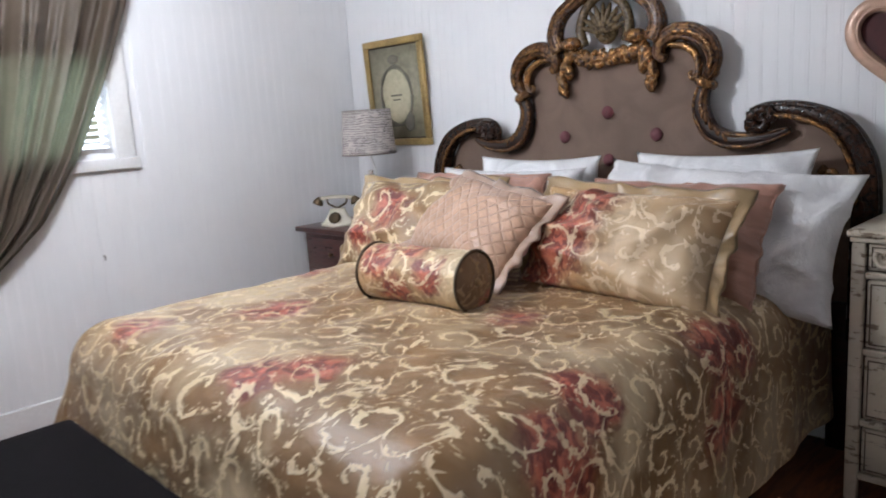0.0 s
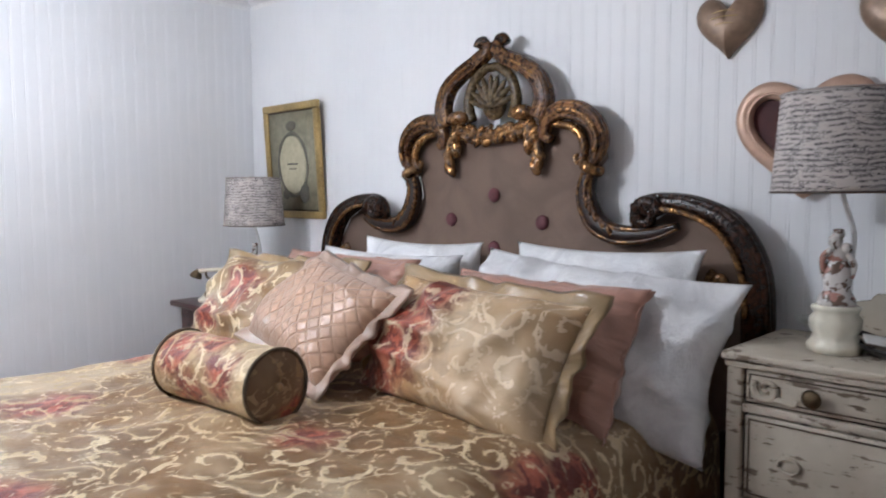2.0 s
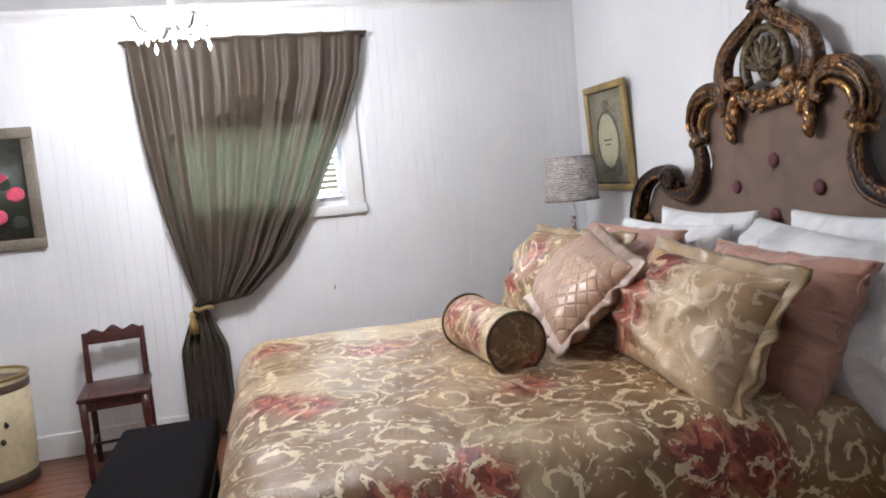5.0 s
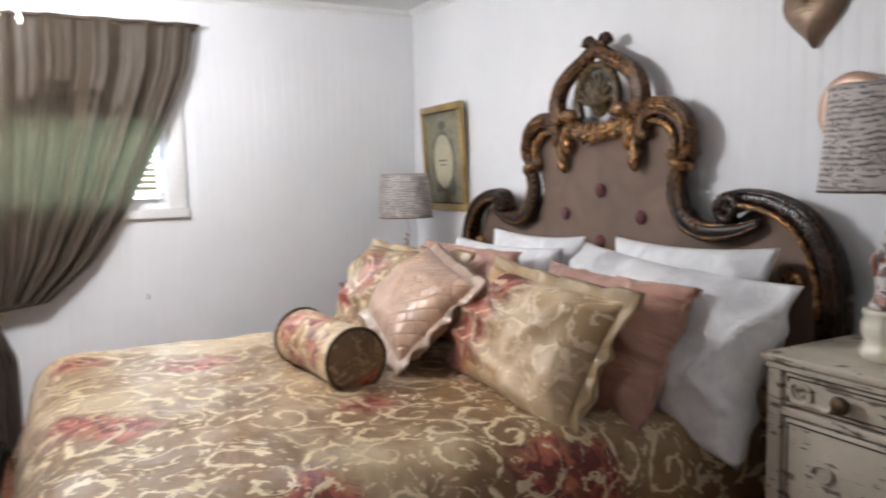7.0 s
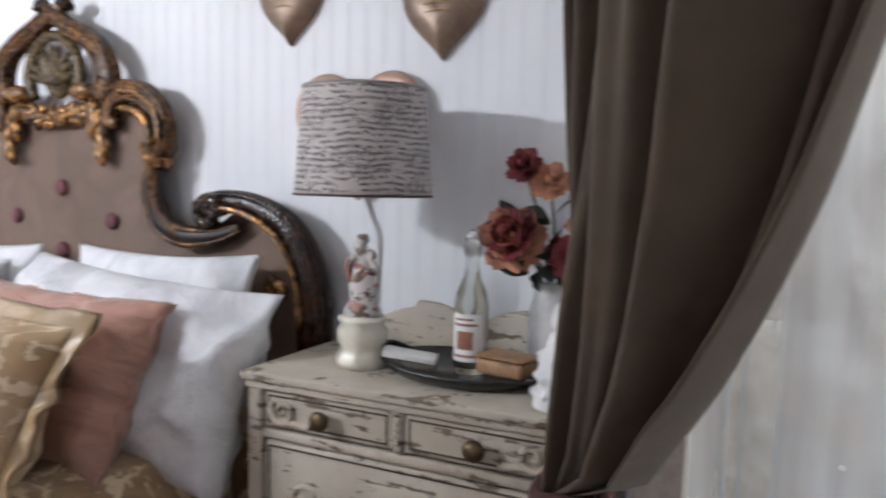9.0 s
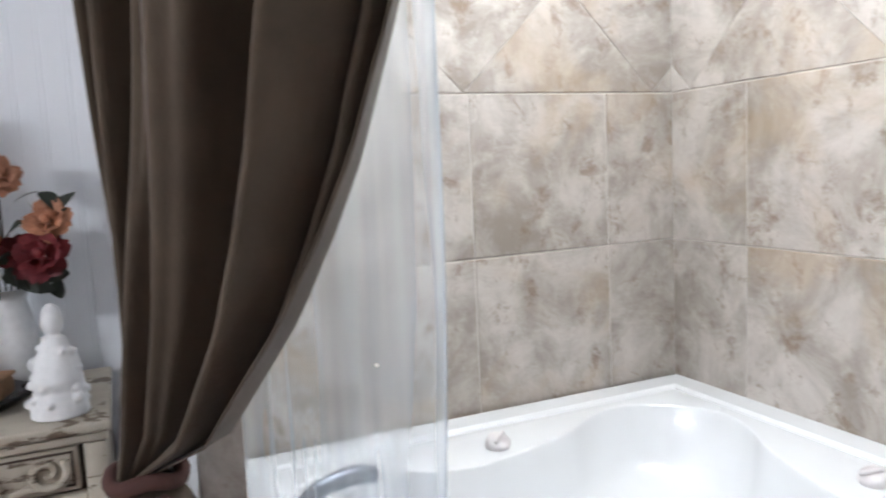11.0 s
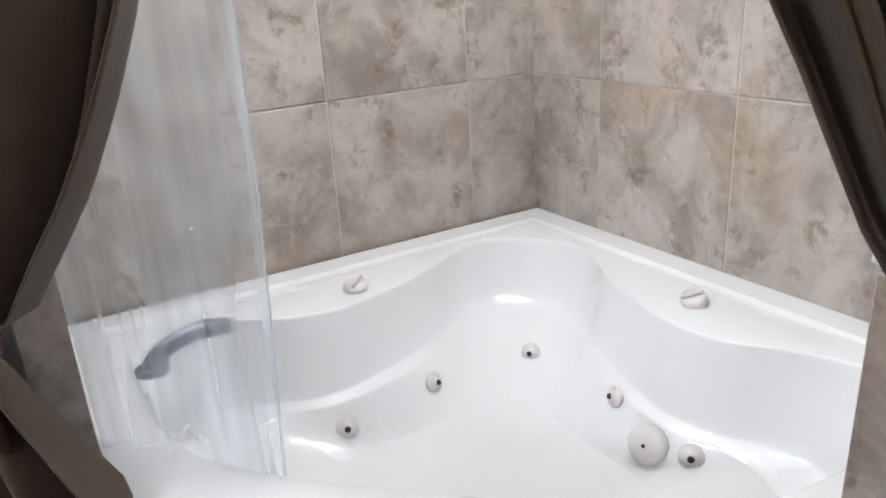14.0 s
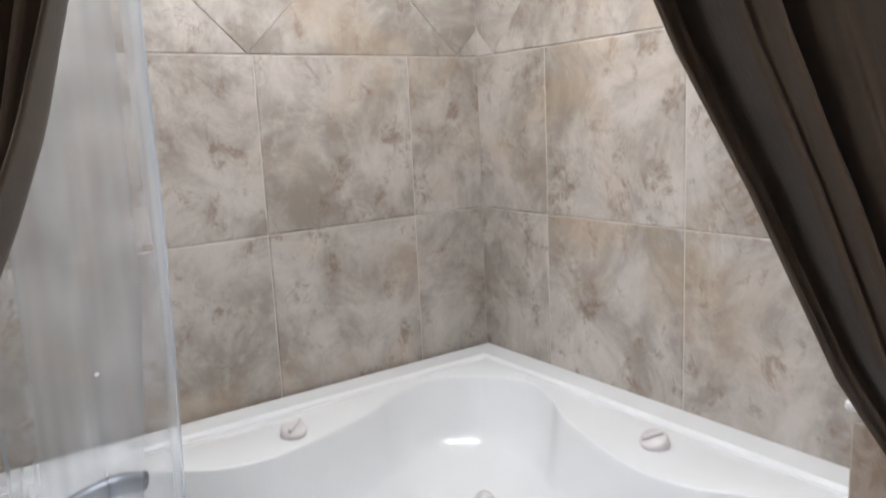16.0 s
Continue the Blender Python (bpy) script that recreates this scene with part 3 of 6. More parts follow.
for nm, a, b in (("crown_moulding_west", Vector((XL - 0.011, YF, CZ - 0.001)), Vector((0, 1, 0))), ("crown_moulding_north", Vector((XL + 0.04, 0.011, CZ - 0.001)), Vector((1, 0, 0)))):
    side = Vector((1, 0, 0)) if b.y else Vector((0, -1, 0))
    ln = -YF if b.y else 3.96
    bm = bmesh.new()
    e0 = [bm.verts.new(a + side * p + Vector((0, 0, q))) for p, q in crown]
    e1 = [bm.verts.new(a + b * ln + side * p + Vector((0, 0, q))) for p, q in crown]
    for i in range(len(crown)):
        k = (i + 1) % len(crown)
        bm.faces.new((e0[i], e0[k], e1[k], e1[i]))
    bmesh.ops.recalc_face_normals(bm, faces=bm.faces[:])
    setting(nm, bm, TRIM, "narrow white crown moulding", "trim")

# window behind the taffeta curtain
win = thing("window_1", "small white casement window with blinds", "window", kind="structure")
for nm, lo, hi in (("window_frame", (XL - 0.05, WY0, WZ0), (XL - 0.02, WY0 + 0.045, WZ1)), ("window_frame", (XL - 0.05, WY1 - 0.045, WZ0), (XL - 0.02, WY1, WZ1)),
                   ("window_frame", (XL - 0.05, WY0 + 0.045, WZ0), (XL - 0.02, WY1 - 0.045, WZ0 + 0.05)), ("window_frame", (XL - 0.05, WY0 + 0.045, WZ1 - 0.045), (XL - 0.02, WY1 - 0.045, WZ1))):
    part(nm, block(lo, hi, 0.004), TRIM, win)
pane = part("pane", block((XL - 0.042, WY0 + 0.04, WZ0 + 0.045), (XL - 0.038, WY1 - 0.04, WZ1 - 0.04)), CLEAR, win, smooth=False)
pane.visible_shadow = False
for nm, lo, hi in (("casing", (XL - 0.011, WY1, WZ0 - 0.03), (XL + 0.014, WY1 + 0.10, WZ1 + 0.1)), ("casing", (XL - 0.011, WY0 - 0.10, WZ0 - 0.03), (XL + 0.014, WY0, WZ1 + 0.1)),
                   ("casing", (XL - 0.011, WY0, WZ1), (XL + 0.014, WY1, WZ1 + 0.1)), ("window_sill", (XL - 0.1, WY0 - 0.12, WZ0 - 0.085), (XL + 0.03, WY1 + 0.11, WZ0 - 0.03))):
    part(nm, block(lo, hi, 0.004), TRIM, win)
blind = thing("window_blind", "white slatted window blind, half open", "blind")
part("head_rail", block((XL - 0.018, WY0 + 0.02, WZ1 - 0.04), (XL + 0.006, WY1 - 0.02, WZ1 - 0.005), 0.003), SLAT, blind)
slat_me = mesh_of("slat", moved(block((-0.013, WY0 + 0.03, -0.001), (0.013, WY1 - 0.03, 0.001)), Matrix.Rotation(radians(28), 4, "Y")), SLAT, False)
for k in range(12):
    ob = new("slat", slat_me)
    ob.parent, ob.location = blind, (XL - 0.002, 0, WZ0 + 0.03 + k * 0.034)

# ---- bed ----
BT, BW, BL = 0.588, 0.98, -2.21   # top, half width, foot
bed = thing("bed", "king bed with a carved gilded dark headboard upholstered in taupe", "bed")


HB = -0.055


def beside(pts, radii, f):
    """The points moved sideways in their plane by f times the radius there."""
    out = []
    for k, (x, z) in enumerate(pts):
        (ax, az), (bx, bz) = pts[max(k - 1, 0)], pts[min(k + 1, len(pts) - 1)]
        ln = math.hypot(bx - ax, bz - az) or 1.0
        out.append((x - (bz - az) / ln * f * radii[k], z + (bx - ax) / ln * f * radii[k]))
    return out


half = [(1.03, FZ + 0.3), (1.045, 0.85), (1.02, 0.99), (0.95, 1.09), (0.85, 1.14), (0.74, 1.14), (0.64, 1.08), (0.555, 1.055), (0.47, 1.12), (0.43, 1.20), (0.45, 1.28), (0.50, 1.33), (0.49, 1.42), (0.41, 1.48), (0.30, 1.47), (0.20, 1.46), (0.1, 1.46)]
part("upholstered_panel", slab([(x + 0.01, z) for x, z in half] + [(-x + 0.01, z) for x, z in half[::-1]], HB, -0.025, 0.01), UPHOL, bed, "taupe velvet panel with burgundy buttons")
W1 = [(1.06, 0.32), (1.065, 0.62), (1.068, 0.84), (1.048, 0.985), (0.98, 1.098), (0.872, 1.157), (0.76, 1.175), (0.685, 1.165), (0.655, 1.12), (0.68, 1.09), (0.71, 1.105)]
R1 = [0.045, 0.048, 0.05, 0.05, 0.046, 0.038, 0.034, 0.033, 0.031, 0.026, 0.02]
W2 = [(0.80, 1.10), (0.73, 1.075), (0.645, 1.062), (0.565, 1.066), (0.495, 1.10), (0.457, 1.165), (0.448, 1.225), (0.462, 1.275)]
R2 = [0.014, 0.026, 0.034, 0.038, 0.04, 0.038, 0.034, 0.03]
W3 = [(0.47, 1.315), (0.497, 1.35), (0.505, 1.40), (0.478, 1.458), (0.415, 1.50), (0.335, 1.51), (0.275, 1.475), (0.265, 1.425), (0.295, 1.405)]
R3 = [0.02, 0.028, 0.032, 0.036, 0.038, 0.037, 0.032, 0.026, 0.018]
W4 = [(0.235, 1.49), (0.262, 1.555), (0.235, 1.635), (0.165, 1.69), (0.085, 1.728), (0.03, 1.76), (0.022, 1.785), (0.04, 1.80)]
R4 = [0.04, 0.04, 0.037, 0.034, 0.032, 0.03, 0.026, 0.018]
W5 = [(0.105, 1.50), (0.125, 1.57), (0.10, 1.65), (0.04, 1.70), (0.0, 1.705)]
R5 = [0.022, 0.024, 0.022, 0.02, 0.018]
for s in (1, -1):
    for nm, W, R, mt in (("outer_moulding", W1, R1, GILT), ("s_scroll", W2, R2, BLACKWOOD), ("shoulder_scroll", W3, R3, BRONZED), ("crown_arch", W4, R4, BRONZED), ("inner_arch", W5, R5, OLDBRONZE)):
        part(nm, tube([(0.01 + s * x, HB - 0.03, z) for x, z in W], R, 12, 7, 0.85), mt, bed)
    for nm, W, R, mt in (("outer_ridge", W1[:9], R1, GILT), ("scroll_ridge", W2, R2, BRONZED), ("shoulder_ridge", W3, R3, BRONZED), ("arch_ridge", W4[:6], R4, BRONZED)):
        for side, rise in ((0.62, 0.55), (-0.62, 0.55)):
            part(nm, tube([(0.01 + s * x, HB - 0.03 - rise * R[k], z) for k, (x, z) in enumerate(beside(W, R, side))], [0.30 * r for r in R[:len(W)]], 7, 6), mt, bed)
    part("leaf_curl", tube([(0.01 + s * x, HB - 0.035, z) for x, z in ((0.30, 1.462), (0.37, 1.452), (0.42, 1.42), (0.44, 1.375), (0.437, 1.335), (0.415, 1.318), (0.400, 1.335), (0.412, 1.348))], [0.012, 0.016, 0.018, 0.017, 0.015, 0.012, 0.010, 0.007], 8, 5), GOLD, bed, "gilded leaf curl")
    part("bead_line", tube([(0.01 + s * x * 0.975, HB - 0.07, z * 0.985) for x, z in W1[2:7]], 0.010, 6, 6), GOLD, bed)
    part("bead_line", tube([(0.01 + s * x, HB - 0.062, z) for x, z in W3[1:6]], 0.009, 6, 6), GOLD, bed)
    part("bead_line", tube([(0.01 + s * x, HB - 0.056, z) for x, z in W4[1:5]], 0.008, 6, 6), GOLD, bed)
    part("collar", moved(lathe([(0.0, -0.018), (0.044, -0.016), (0.05, 0), (0.044, 0.016), (0, 0.018)], 16), Matrix.Translation((0.01 + s * 0.468, HB - 0.03, 1.298)) @ Matrix.Rotation(s * 0.5, 4, "Y")), GOLD, bed, "gold ring collar")
    curl = [(0.01 + s * (0.70 + 0.05 * (1 - k / 14) * math.cos(k * 0.75)), HB - 0.06, 1.135 + 0.05 * (1 - k / 14) * math.sin(k * 0.75)) for k in range(13)]
    part("volute", tube(curl, [0.026 - 0.001 * k for k in range(13)], 8, 3), GILT, bed)
    curl = [(0.01 + s * (0.945 + 0.035 * (1 - k / 12) * math.cos(k * 0.8 + 2)), HB - 0.045, 0.93 + 0.035 * (1 - k / 12) * math.sin(k * 0.8 + 2)) for k in range(11)]
    part("leaf_rosette", tube(curl, [0.014] * 11, 7, 3), GOLD, bed)
    # acanthus drops either side of the crest
    rng = random.Random(5)
    drop = []
    for k in range(9):
        t = k / 8
        x, z = 0.01 + s * (0.19 + 0.05 * t + rng.uniform(-0.02, 0.02)), 1.445 - 0.14 * t
        drop.append(moved(ball(0.036 - 0.008 * t, (0, 0, 0), (0.75, 0.7, 1.3), 2), Matrix.Translation((x, HB - 0.035, z)) @ Matrix.Rotation(rng.uniform(-0.8, 0.8), 4, "Y")))
    part("acanthus_leaf", join(*drop), GOLD, bed, "gilded acanthus drop")
    part("finial_curl", tube([(0.01 + s * (0.045 + 0.028 * (1 - k / 10) * math.cos(k * 0.8)), HB - 0.03, 1.79 + 0.03 * (1 - k / 10) * math.sin(k * 0.8)) for k in range(9)], [0.022 - 0.0015 * k for k in range(9)], 8, 3), GILT, bed)
    part("gilded_knob", ball(0.042, (0.01 + s * 0.165, HB - 0.05, 1.515), (1.3, 0.8, 0.75), 3), GOLD, bed)
    for k in range(5):
        a = radians(20 + 30 * k)
        part("acanthus_lobe", moved(ball(0.024, (0, 0, 0), (0.5, 0.7, 1.3), 2), Matrix.Translation((0.01 + s * (0.690 - 0.026 * math.cos(a)), HB - 0.066 + 0.005 * (k % 2), 1.140 + 0.026 * math.sin(a))) @ Matrix.Rotation(-s * (math.pi / 2 - a) * 0.5, 4, "Y")), GILT, bed)
    for k in range(9):
        t = k / 8
        part("carved_leaf", moved(ball(0.017, (0, 0, 0), (0.6, 0.5, 1.5), 2), Matrix.Translation((0.01 + s * (0.475 - 0.03 * math.sin(t * 3.1) + 0.085 * t * t), HB - 0.058, 1.27 - 0.19 * t)) @ Matrix.Rotation(s * (0.5 - t), 4, "Y")), BRONZED, bed, "" if k else "worn gilt leaf carving")
rng = random.Random(9)
cart = part("shell_cartouche", ball(0.062, (0.01, HB - 0.014, 1.565), (1.0, 0.45, 1.1), 3), OLDBRONZE, bed, "dark bronze shell cartouche")
for k in range(9):
    a = radians(-72 + 18 * k)
    long = 0.075 + 0.02 * math.cos(a)
    part("shell_lobe", moved(ball(0.02, (0, 0, 0), (0.75, 0.7, long / 0.026), 2), Matrix.Translation((0.01 + 0.062 * math.sin(a), HB - 0.036 - 0.004 * (k % 2), 1.545 + 0.062 * math.cos(a))) @ Matrix.Rotation(a, 4, "Y")), OLDBRONZE, cart)
gar = []
for k in range(26):
    x = -0.2 + 0.4 * k / 25
    for q in range(2):
        gar.append(moved(ball(0.024, (0, 0, 0), (1.2, 0.7, 0.7), 2), Matrix.Translation((0.01 + x, HB - 0.03 + rng.uniform(-0.01, 0.01), 1.455 - 0.035 * math.cos(x * 9) + 0.03 * q + rng.uniform(-0.012, 0.012))) @ Matrix.Rotation(rng.uniform(-1.2, 1.2), 4, "Y")))
swags = part("carved_garland", tube([(0.01 + x, HB - 0.03, 1.47 - 0.035 * math.cos(x * 9)) for x in (-0.2, -0.1, 0.0, 0.1, 0.2)], 0.02, 8, 4), GOLD, bed, "gilded carved garland")
for g in gar:
    part("garland_leaf", g, GOLD, swags)
for x, z in ((0.0, 1.2), (-0.24, 1.096), (0.242, 1.095), (0.0, 0.985)):
    part("tuft_button", ball(0.03, (x, HB - 0.006, z), (1, 0.5, 1), 2), TUFT, bed, "burgundy velvet button")
part("side_rail", block((-0.95, -2.12, FZ + 0.12), (-0.9, -0.06, FZ + 0.34), 0.01), BLACKWOOD, bed)
part("side_rail", block((0.9, -2.12, FZ + 0.12), (0.95, -0.06, FZ + 0.34), 0.01), BLACKWOOD, bed)
for x in (-0.9, 0.9):
    part("foot_leg", block((x - 0.05, -2.13, FZ), (x + 0.05, -2.03, FZ + 0.35), 0.01), BLACKWOOD, bed)
    part("head_leg", block((x * 1.12 - 0.05, -0.085, FZ), (x * 1.12 + 0.05, -0.02, 0.45), 0.01), BLACKWOOD, bed)
matt = thing("mattress", "thick mattress under the gold comforter", "mattress")
part("mattress_body", block((-0.87, -2.03, FZ + 0.2), (0.87, -0.1, BT - 0.06), 0.09, 4), WHITE, matt)


def quilt_at(a, b):
    """The comforter's place for a point of its flat cloth."""
    r = 0.17
    core_x = max(-(BW - r), min(BW - r, a))
    core_y = max(BL + r, b)
    ox, oy = a - core_x, b - core_y
    o = math.hypot(ox, oy)
    puff = 0.012 * noise.noise(Vector((a * 2.2, b * 2.2, 1.0))) + 0.013 * noise.noise(Vector((a * 6, b * 5, 4.0))) + 0.005 * noise.noise(Vector((a * 15, b * 11, 2.0)))
    top = BT + 0.010 * (1 - (a / BW) ** 2) + puff
    if o < 1e-6:
        return Vector((core_x, core_y, top))
    dx, dy = ox / o, oy / o
    if o < r * math.pi / 2:
        k = o / r
        out, down = r * math.sin(k), r * (1 - math.cos(k))
    else:
        k = o - r * math.pi / 2
        along = a * abs(dy) + b * abs(dx)
        out = r + (0.05 + 0.22 * abs(dy) * (dx < 0.3) + 0.5 * max(0, -dx) * max(0, -dy)) * k + 0.030 * k * math.sin(along * 17 + 2 * math.sin(along * 5)) + 0.02 * k * noise.noise(Vector((along * 8, k * 3, 2)))
        down = r + k
    return Vector((core_x + dx * out, core_y + dy * out, max(FZ + 0.06, top - down)))


quilt = thing("comforter", "gold damask satin comforter with cream scrolls and red flowers", "bedding")
AX, B0, B1 = BW + 0.48, BL - 0.30, -0.12
part("comforter_cloth", grid_mesh(120, 100, lambda u, v: quilt_at(-AX + 2 * AX * u, B0 + (B1 - B0) * v), lambda u, v: (-AX + 2 * AX * u, B0 + (B1 - B0) * v)), QUILT, quilt)


def pillow(name, label, w, h, d, centre, right, up, material, group="", flange=None, fw=0.05, seed=0.0, sag=0.06, wrinkle=0.012):
    t = thing(name, label, "pillow", frame_at(centre, right, up), group)
    part("pillow_body", cushion(w, h, d, 40, seed, sag, wrinkle), material, t)
    if flange:
        part("flange", ring_border(w, h, fw, seed=seed), flange, t)
    return t


# white sleeping pillows against the headboard
pillow("bed_pillow", "plump white cotton pillow against the headboard", 0.72, 0.46, 0.18, (-0.34, -0.20, 0.79), (1, 0, 0), (0, 0.22, 1), WHITE, "white bed pillows", seed=1.0, sag=0.1, wrinkle=0.02)
pillow("bed_pillow", "plump white cotton pillow against the headboard", 0.74, 0.47, 0.17, (0.57, -0.20, 0.80), (1, 0, 0.01), (0, 0.22, 1), WHITE, "white bed pillows", seed=2.0, sag=0.1, wrinkle=0.02)
pillow("bed_pillow", "white cotton pillow in a rumpled pillowcase", 0.86, 0.46, 0.19, (-0.42, -0.345, 0.755), (1, 0.03, 0), (0, 0.38, 1), WHITE, "white bed pillows", seed=3.0, sag=0.1, wrinkle=0.034)
pillow("bed_pillow", "white cotton pillow with a loose drooping case", 1.00, 0.52, 0.30, (0.63, -0.385, 0.742), (1, -0.06, -0.05), (-0.03, 0.42, 1), WHITE, "white bed pillows", seed=4.0, sag=0.09, wrinkle=0.045)
# rose shams
pillow("rose_sham", "dusty rose satin pillow sham", 0.82, 0.46, 0.19, (-0.47, -0.53, 0.755), (1, 0.02, 0), (0, 0.50, 1), ROSE, "rose shams", ROSE, 0.012, 5.0, wrinkle=0.026)
pillow("rose_sham", "dusty rose satin pillow sham", 0.76, 0.45, 0.23, (0.55, -0.56, 0.742), (1, -0.06, 0), (-0.03, 0.52, 1), ROSE, "rose shams", ROSE, 0.012, 6.0, wrinkle=0.028)
# gold shams
pillow("gold_sham", "gold damask pillow sham with a ruffled edge", 0.80, 0.44, 0.24, (-0.58, -0.76, 0.75), (1, 0.10, 0), (0, 0.62, 1), SHAM, "gold shams", GOLDTRIM, 0.045, 7.0, wrinkle=0.030)
pillow("gold_sham", "gold damask pillow sham with a ruffled edge", 0.80, 0.42, 0.27, (0.49, -0.77, 0.745), (1, -0.07, -0.03), (-0.06, 0.55, 1), SHAM_PALE, "gold shams", GOLDTRIM, 0.045, 8.0, sag=0.1, wrinkle=0.034)
pillow("square_cushion", "quilted rose satin cushion with a taupe border", 0.60, 0.38, 0.21, (-0.085, -0.875, 0.80), (0.97, -0.19, -0.14), (0.06, 0.70, 0.70), ROSE_QUILT, "", BORDER, 0.05, 9.0)
bol_m = Matrix.Translation((0.005, -1.265, BT + 0.098)) @ Matrix.Rotation(radians(5), 4, "Z")
bol = thing("bolster", "gold damask bolster cushion with dark piped ends", "pillow", bol_m)
part("bolster_body", grid_mesh(36, 20, lambda u, v: Vector((-0.23 + 0.46 * v, (0.103 + 0.004 * math.sin(9 * v)) * math.cos(2 * math.pi * u), (0.102 + 0.006 * noise.noise(Vector((u * 4, v * 6, 0)))) * math.sin(2 * math.pi * u))), lambda u, v: (0.58 * v, u * 0.74), True), BOLSTER, bol)
for s in (-1, 1):
    part("bolster_end", grid_mesh(30, 8, lambda u, v: Vector((s * (0.229 + 0.018 * math.sin(v * 2.4) - 0.006 * v), 0.103 * (1 - v) * math.cos(2 * math.pi * u), 0.103 * (1 - v) * math.sin(2 * math.pi * u))) + Vector((s * 0.003 * math.sin(u * 30 * math.pi) * v * (1 - v) * 4, 0, 0)),
         lambda u, v: (2.0 + 0.103 * (1 - v) * math.cos(2 * math.pi * u), 0.103 * (1 - v) * math.sin(2 * math.pi * u)), True), BOLSTER_END, bol, "gathered brown damask end")
    part("piping", moved(tube([(0.104 * math.cos(a), 0.104 * math.sin(a), 0) for a in [k * math.pi / 8 for k in range(17)]], 0.006, 7, 3, up=(0, 0, 1)), Matrix.Translation((s * 0.23, 0, 0)) @ Matrix.Rotation(math.pi / 2, 4, "Y")), DARKPIPE, bol)
    part("tassel_button", ball(0.013, (s * 0.242, 0, 0)), GOLDTRIM, bol)

# ---- bench at the foot ----
bench = thing("bench", "low black leather bench at the foot of the bed", "bench")
part("seat_cushion", block((-0.60, -2.66, 0.25), (0.60, -2.29, 0.36), 0.02, 3), LEATHER, bench)
part("bench_frame", block((-0.58, -2.64, 0.16), (0.58, -2.31, 0.249), 0.006), BLACKWOOD, bench)
for x in (-0.55, 0.55):
    for y in (-2.61, -2.34):
        part("leg", block((x - 0.03, y - 0.03, FZ), (x + 0.03, y + 0.03, 0.159), 0.006), BLACKWOOD, bench)

# ---- dresser ----
DX0, DX1, DY, DZ = 1.135, 1.945, -0.44, 0.795
dresser = thing("dresser", "distressed cream-painted chest of drawers with scroll carving", "dresser")
part("top", join(block((DX0 - 0.012, DY - 0.015, DZ - 0.022), (DX1 + 0.012, -0.02, DZ), 0.006), block((DX0 - 0.004, DY - 0.006, DZ - 0.04), (DX1 + 0.004, -0.02, DZ - 0.0225), 0.004)), CHIP, dresser)
part("side_panel", block((DX0, DY + 0.03, FZ + 0.11), (DX0 + 0.025, -0.02, DZ - 0.041), 0.003), CHIP, dresser)
part("side_panel", block((DX1 - 0.025, DY + 0.03, FZ + 0.11), (DX1, -0.02, DZ - 0.041), 0.003), CHIP, dresser)
part("back_panel", block((DX0 + 0.026, -0.035, FZ + 0.11), (DX1 - 0.026, -0.021, DZ - 0.041)), DARKWOOD, dresser)
# thin dark sheet stands in for the shade in the drawer gaps
part("drawer_cavity", block((DX0 + 0.03, DY + 0.032, FZ + 0.12), (DX1 - 0.03, DY + 0.04, DZ - 0.042)), DARKWOOD, dresser, "dark sheet for the shade in the gaps between the drawers")
for x in (DX0, DX1 - 0.04):
    part("corner_post", block((x, DY, FZ), (x + 0.04, DY + 0.0295, DZ - 0.041), 0.005), CHIP, dresser)
    part("back_leg", block((x, -0.06, FZ), (x + 0.04, -0.025, FZ + 0.109), 0.004), CHIP, dresser)
ROWS = ((0.665, 0.752, 2), (0.41, 0.632, 1), (0.165, 0.378, 1), (FZ + 0.11, 0.132, 1))
